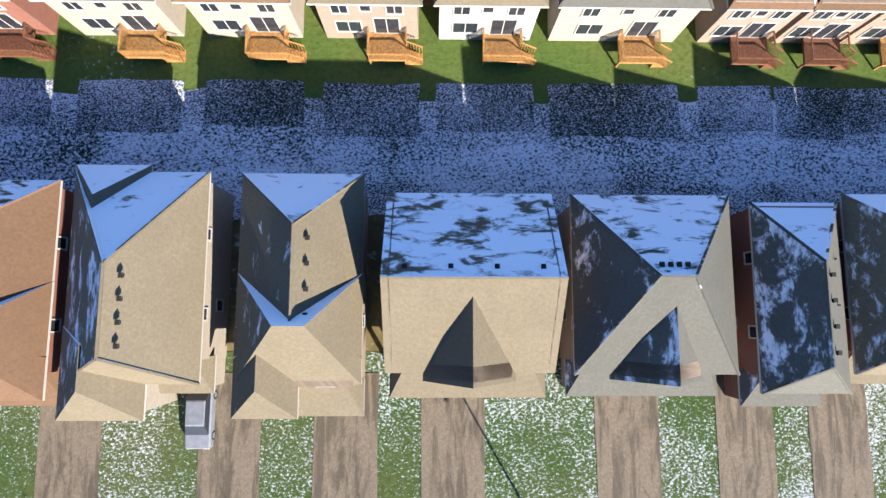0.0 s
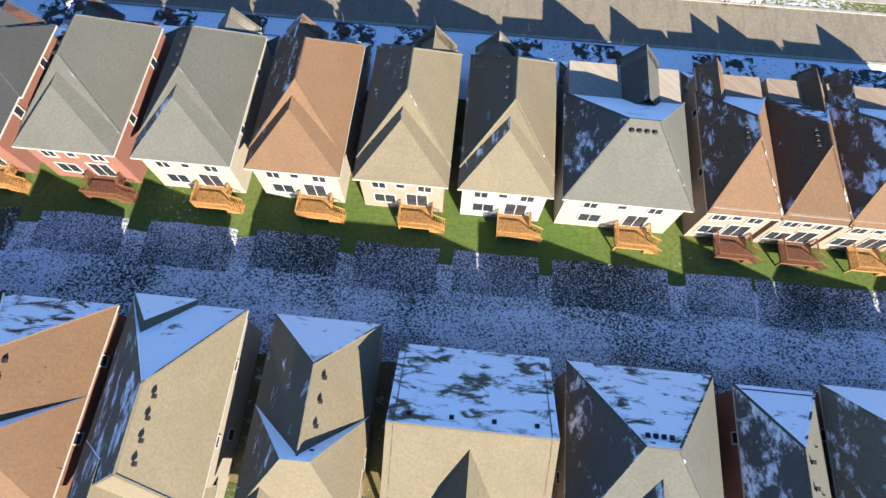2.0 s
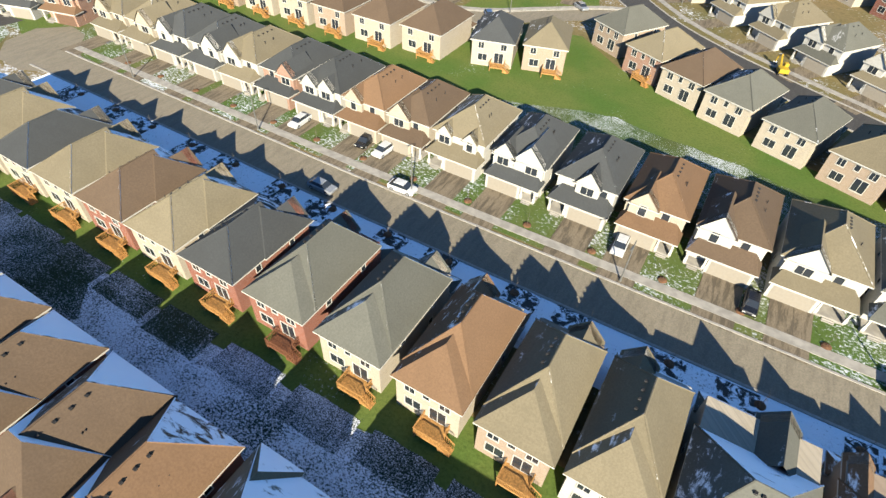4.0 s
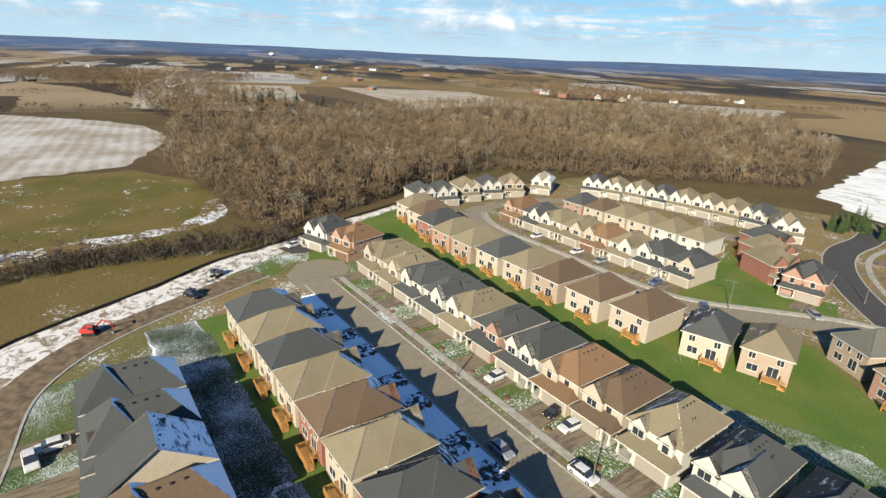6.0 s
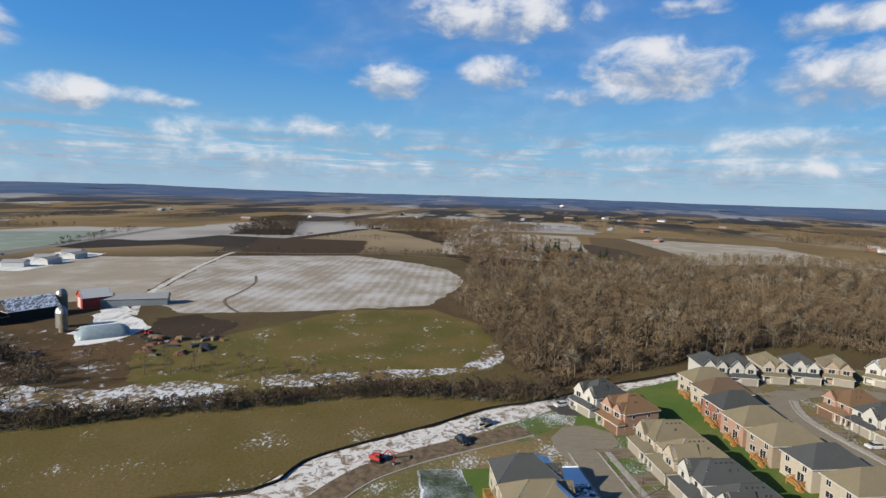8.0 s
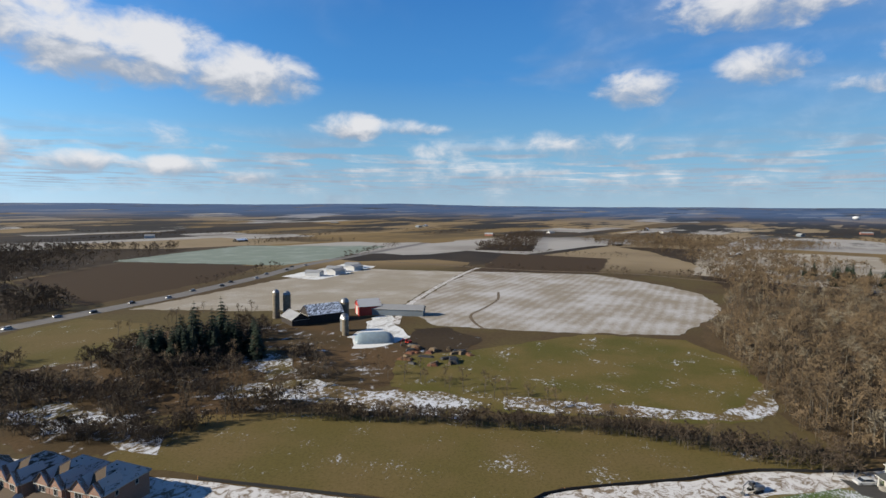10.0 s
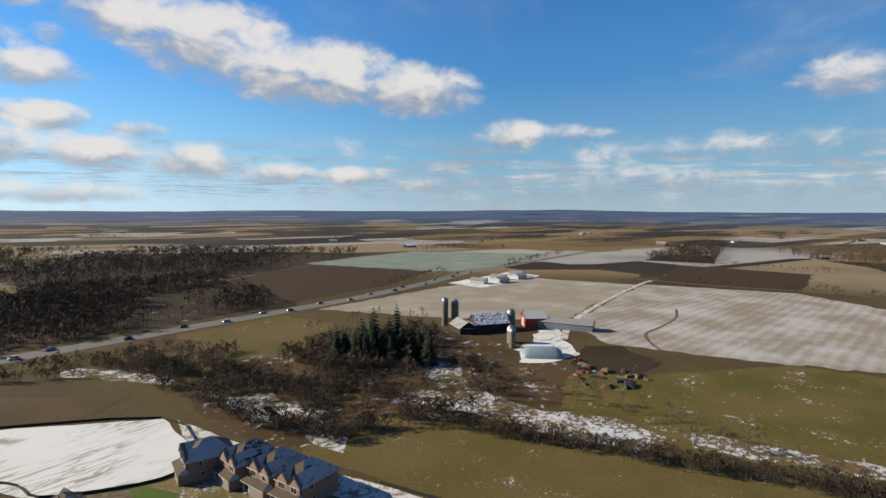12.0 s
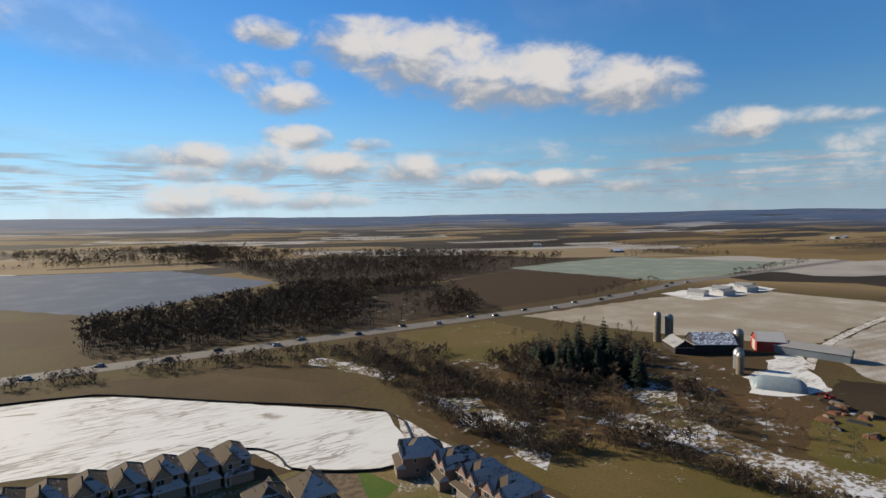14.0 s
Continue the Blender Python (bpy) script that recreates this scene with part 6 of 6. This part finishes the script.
for k in range(24):
    ob = gable_shed("farm_house", rr.uniform(-1700, -700), rr.uniform(-900, 900), rr.uniform(8, 14), rr.uniform(12, 26), rr.uniform(3, 5), 2.5, rr.uniform(0, 180), ("white_paint", "brick_red", "shed_blue", "barn_dark")[k % 4], "tin_roof", "far farm building between fields")
    ob.location.z = height(ob.location.x, ob.location.y) - 0.3
VILLAGE = [(-430, 900), (-520, 720), (-640, 640), (-720, 720), (-600, 860), (-480, 1000)]
for _, x, y, rz, sc in spots_in(VILLAGE, 16, 2, 0.8, 1.3, 91):
    gable_shed("village_house", x, y, 9 * sc, 13 * sc, 4.5, 3.0, rz * 57.3, ("white_paint", "brick_red", "brick_cream", "brick_tan")[int(sc * 40) % 4], ("tin_roof", "roof_brown", "roof_grey")[int(sc * 70) % 3], "small village house among bare trees")
scatter("village_trees", FAR_T, spots_in(VILLAGE, 190, 4, 0.7, 1.2, 92), [M["twig_dark"], M["twig"]], "bare trees round the village houses", "trees")
ob = new("water_tower")
ob.matrix_world = at(-2366, 806, -4) @ Matrix.Scale(0.9, 4)
part("tank", Solid().lathe(0, 0, [(3, 34), (11, 38), (13, 42), (12, 46), (6, 49), (0.2, 50)], 18).mesh("tank", M["white_paint"], True), ob)
part("column", Solid().lathe(0, 0, [(5, 0), (3, 6), (2.6, 36)], 14).mesh("column", M["white_paint"], True), ob)
tagged(ob, "white mushroom-shaped water tower on the plain", "water tower")

strip("field_track", smooth_line([(-389, -91), (-356, -84), (-322, -85), (-301, -87), (-282, -80), (-268, -71)]), -0.9, 0.9, M["soil"], 0.10, "dark wheel track curving through the snowy field", "track")
patch("earth_yard", [(-220, -98), (-214, -80), (-228, -67), (-246, -66), (-265, -91), (-255, -103)], M["scrub_floor"], 0.085, "bare churned earth with scrap beside the farm", "yard", 4.0)

rb = random.Random(31)
for k in range(26):
    x, y = rb.uniform(-224, -196), rb.uniform(-96, -62)
    s = Solid()
    w, d, h = rb.uniform(0.6, 2.2), rb.uniform(1.0, 3.5), rb.uniform(0.5, 1.6)
    s.add([(-w, -d, 0), (w, -d, 0), (w, d, 0), (-w, d, 0), (-w * 0.6, -d * 0.7, h), (w * 0.5, -d * 0.8, h * 0.8), (w * 0.7, d * 0.6, h), (-w * 0.5, d * 0.8, h * 0.9)], [(4, 5, 6, 7), (0, 1, 5, 4), (1, 2, 6, 5), (2, 3, 7, 6), (3, 0, 4, 7)])
    ob = new("earth_mound", s.mesh("earth_mound", M[("soil", "soil", "vent", "vent", "mulch", "wood_dark")[k % 6]]))
    ob.matrix_world = at(x, y, 0.0, rb.uniform(0, 360))
    tagged(ob, ("heap of brown earth in the farm yard", "heap of brown earth and straw in the yard", "heap of dark scrap in the farm yard", "heap of dark metal scrap in the yard", "heap of mulch in the farm yard", "stack of old timber in the farm yard")[k % 6], "mound", "mounds by the farm")
# ---- vehicles ----
def car_meshes(paint, tall=0.0):
    L, W, H = 4.5, 1.8, 1.45 + tall
    b = Solid()
    sec = [(-2.25, 0.45, 0.70), (-2.15, 0.28, 0.86), (-1.2, 0.22, 0.95), (1.6, 0.22, 0.98), (2.1, 0.26, 0.95), (2.25, 0.42, 0.75)]
    for y, z0, z1 in sec:
        k = 0.86 if abs(y) > 2.2 else 1.0
        hw = W / 2 * k
        b.v += [(-hw, y, z0), (hw, y, z0), (hw, y, z1 - 0.12), (hw - 0.1, y, z1), (-hw + 0.1, y, z1), (-hw, y, z1 - 0.12)]
    for l in range(len(sec) - 1):
        b.f += [(l * 6 + k, l * 6 + (k + 1) % 6, l * 6 + 6 + (k + 1) % 6, l * 6 + 6 + k) for k in range(6)]
    b.f += [tuple(range(6))[::-1], tuple(range(30, 36))]
    b.i += [0] * len(b.f)
    b.add([(-0.66, -0.55, H), (0.66, -0.55, H), (0.68, 1.2, H), (-0.68, 1.2, H), (-0.62, -0.45, H + 0.05), (0.62, -0.45, H + 0.05), (0.62, 1.1, H + 0.04), (-0.62, 1.1, H + 0.04)],
          [(3, 2, 1, 0), (4, 5, 6, 7), (0, 1, 5, 4), (1, 2, 6, 5), (2, 3, 7, 6), (3, 0, 4, 7)])
    g = Solid().add([(-0.8, -1.25, 0.94), (0.8, -1.25, 0.94), (0.82, 1.95, 0.96), (-0.82, 1.95, 0.96), (-0.66, -0.55, H), (0.66, -0.55, H), (0.68, 1.2, H), (-0.68, 1.2, H)],
                    [(0, 1, 5, 4), (1, 2, 6, 5), (2, 3, 7, 6), (3, 0, 4, 7), (4, 5, 6, 7)])
    return b.mesh("car_body", paint), g.mesh("car_window", M["glass"])


WHEEL = Solid().tube((-0.11, 0, 0), (0.11, 0, 0), 0.33, 0.33, 14).mesh("tyre", M["tyre"])
RIM = Solid().tube((-0.12, 0, 0), (0.12, 0, 0), 0.2, 0.2, 10).mesh("rim", M["silver"])
HEADL = Solid().box(-0.2, 0.2, -0.06, 0.06, -0.06, 0.06, bev=0.03).mesh("headlight", M["lamp"])
TAILL = Solid().box(-0.2, 0.2, -0.06, 0.06, -0.06, 0.06, bev=0.03).mesh("tail_light", M["tail"])
CARS = {}


def car(x, y, rz, paint, label, tall=0.0, group="parked cars"):
    key = (paint, tall)
    if key not in CARS:
        CARS[key] = car_meshes(M[paint], tall)
    ob = new("car")
    ob.matrix_world = at(x, y, 0.09, rz)
    part("body", CARS[key][0], ob)
    part("windows", CARS[key][1], ob)
    for sx in (-0.8, 0.8):
        for sy in (-1.4, 1.4):
            w = part("wheel", WHEEL, ob, at(sx, sy, 0.33))
            part("rim", RIM, w)
        part("headlight", HEADL, ob, at(sx * 0.75, -2.2, 0.68))
        part("tail_light", TAILL, ob, at(sx * 0.75, 2.2, 0.75))
    tagged(ob, label, "car", group)


car(-61.5, 56.1, 2, "white_paint", "white car parked on a driveway")
car(-44.6, 57.1, -3, "white_paint", "white saloon car parked on a driveway")
car(-48.6, 57.6, 4, "black_paint", "black car parked on a driveway")
car(-36.6, 50.6, 92, "white_paint", "white car parked across the pavement")
car(-46.6, 44.2, 90, "silver", "silver car parked at the shaded kerb")
car(-5.0, 56.7, 2, "white_paint", "white car parked on a driveway")
car(12.0, 55.6, 0, "black_paint", "black car parked on a driveway")
car(29, 51.2, 90, "white_paint", "white car at the kerb")
car(-146, 50.5, 20, "white_paint", "white car before the corner house")
car(-124.5, 18.4, 118, "black_paint", "dark pickup on the gravel track", 0.4)
car(-16.4, -7.4, 0, "silver", "pale silver car before the garage")
car(-82, -9.0, 3, "white_paint", "white car parked on a driveway")
car(-80, -11.5, 96, "white_paint", "white van parked across a driveway", 0.3)
car(-40.5, 137, 50, "silver", "silver car at the street corner")
car(-57, 118, 40, "blue_paint", "blue car on the second street")
for k, (px, pn) in enumerate(((-118, "white_paint"), (-92, "silver"), (-101, "white_paint"), (-74, "blue_paint"))):
    car(px + 1.5, 121.5, 0, pn, "car parked on a driveway of the second street")
rr = random.Random(5)
for k in range(22):
    x = 60 - k * 26 - rr.uniform(0, 12)
    i = next(j for j in range(len(HW) - 1) if HW[j + 1][0] <= x <= HW[j][0])
    u = (x - HW[i][0]) / (HW[i + 1][0] - HW[i][0])
    car(x, HW[i][1] + (HW[i + 1][1] - HW[i][1]) * u + (3 if k % 2 else -3), 90, ("black_paint", "white_paint", "silver", "black_paint")[k % 4], "car on the highway", 0.2 * (k % 2), "cars on the highway")


def digger(x, y, rz, paint, label):
    ob = new("excavator")
    ob.matrix_world = at(x, y, 0.06, rz) @ Matrix.Scale(0.75, 4)
    for sx in (-1.1, 1.1):
        t = Solid().add([(sx - 0.3, -1.9, 0.35), (sx - 0.3, -1.6, 0), (sx - 0.3, 1.6, 0), (sx - 0.3, 1.9, 0.35), (sx - 0.3, 1.6, 0.8), (sx - 0.3, -1.6, 0.8), (sx + 0.3, -1.9, 0.35), (sx + 0.3, -1.6, 0), (sx + 0.3, 1.6, 0), (sx + 0.3, 1.9, 0.35), (sx + 0.3, 1.6, 0.8), (sx + 0.3, -1.6, 0.8)],
                        [(0, 1, 2, 3, 4, 5), (11, 10, 9, 8, 7, 6)] + [(k, 6 + k, 6 + (k + 1) % 6, (k + 1) % 6) for k in range(6)])
        part("track", t.mesh("track", M["tyre"]), ob)
    part("body", Solid().box(-1.3, 1.3, -0.6, 2.2, 0.85, 2.0, bev=0.15).mesh("body", M[paint]), ob)
    cb = part("cab", Solid().box(-1.25, -0.2, -1.3, 0.2, 0.9, 2.9, bev=0.1).mesh("cab", M[paint]), ob)
    part("cab_window", Solid().box(-1.28, -0.17, -1.33, 0.0, 1.7, 2.6).mesh("cab_window", M["glass"]), cb)
    part("boom", Solid().tube((0.3, -0.8, 1.6), (0.3, -3.2, 4.0), 0.28, 0.22, 4).tube((0.3, -3.2, 4.0), (0.3, -5.2, 3.0), 0.22, 0.2, 4).mesh("boom", M[paint]), ob)
    part("arm", Solid().tube((0.3, -5.2, 3.1), (0.3, -5.6, 0.9), 0.18, 0.14, 4).mesh("arm", M[paint]), ob)
    part("bucket", Solid().add([(-0.2, -5.9, 0.9), (0.8, -5.9, 0.9), (0.8, -5.0, 0.9), (-0.2, -5.0, 0.9), (-0.2, -5.6, 0.05), (0.8, -5.6, 0.05), (0.8, -5.1, 0.2), (-0.2, -5.1, 0.2)], [(0, 1, 5, 4), (1, 2, 6, 5), (2, 3, 7, 6), (3, 0, 4, 7), (7, 6, 5, 4)]).mesh("bucket", M["metal"]), ob)
    tagged(ob, label, "excavator")


digger(-116.5, -2.0, 150, "rust_red", "red excavator beside the gravel track")
digger(7.5, 128.5, 200, "yellow", "yellow excavator at the curving street")
digger(-226, -96, 60, "rust_red", "red farm machine beside the yard")
digger(-134, 26, 40, "metal", "small grey loader on the gravel track")


# ---- street things ----
def street_lamp(x, y, rz):
    ob = new("street_lamp")
    ob.matrix_world = at(x, y, 0, rz)
    part("pole", Solid().tube((0, 0, 0), (0, 0, 7.2), 0.11, 0.06, 8).tube((0, 0, 0), (0, 0, 0.5), 0.2, 0.16, 8).mesh("pole", M["pole"]), ob)
    part("arm", Solid().tube((0, 0, 7.0), (0, -1.0, 7.5), 0.045, 0.04, 6).tube((0, -1.0, 7.5), (0, -1.7, 7.5), 0.04, 0.04, 6).mesh("arm", M["pole"]), ob)
    part("lamp_head", Solid().box(-0.14, 0.14, -2.4, -1.6, 7.44, 7.58, bev=0.05).mesh("lamp_head", M["pole"]), ob)
    tagged(ob, "slender grey street lamp on the verge", "street lamp", "street lamps")


for x in (-3, -35, -66, -98, 28):
    street_lamp(x, 50.7, 0)
for x, y in ((8.9, -17.8), (-30, -17.6), (-62, -17.4)):
    street_lamp(x, y, 0)
for x, y, rz in ((-54, 123.5, -40), (-90, 117.3, 0), (-120, 117.4, 0), (-37, 158, -140), (-20, 158, 30)):
    street_lamp(x, y, rz)


def mulch_ring(x, y):
    ob = new("tree_ring")
    ob.matrix_world = at(x, y, 0.05)
    part("mulch", Solid().lathe(0, 0, [(0.62, 0), (0.58, 0.12), (0.35, 0.2), (0.05, 0.22)], 14).mesh("mulch", M["mulch"], True), ob)
    st = Solid().tube((0, 0, 0.1), (0.05, 0.02, 2.4), 0.03, 0.012, 5)
    part("sapling", st.mesh("sapling", M["bark"]), ob)
    for k in range(7):
        a = k * 2.4
        st2 = Solid().tube((0.02, 0.01, 1.0 + 0.18 * k), (0.45 * math.cos(a), 0.45 * math.sin(a), 1.5 + 0.2 * k), 0.012, 0.004, 3)
        part("twig", st2.mesh("twig", M["bark"]), ob)
    tagged(ob, "mulched ring with a bare street sapling", "street tree", "street saplings")


for x in (-26.4, -21.4, -12.5, -3.0, 8.5, 17.6, 21.8, 29.2, -32.0, -40.5, -50.0, -59.2, -68.5, -77.5):
    mulch_ring(x, -16.9)
for k in range(14):
    mulch_ring(-100 + k * 9.6, 41.4)
    mulch_ring(-104 + k * 9.6, 53.9)
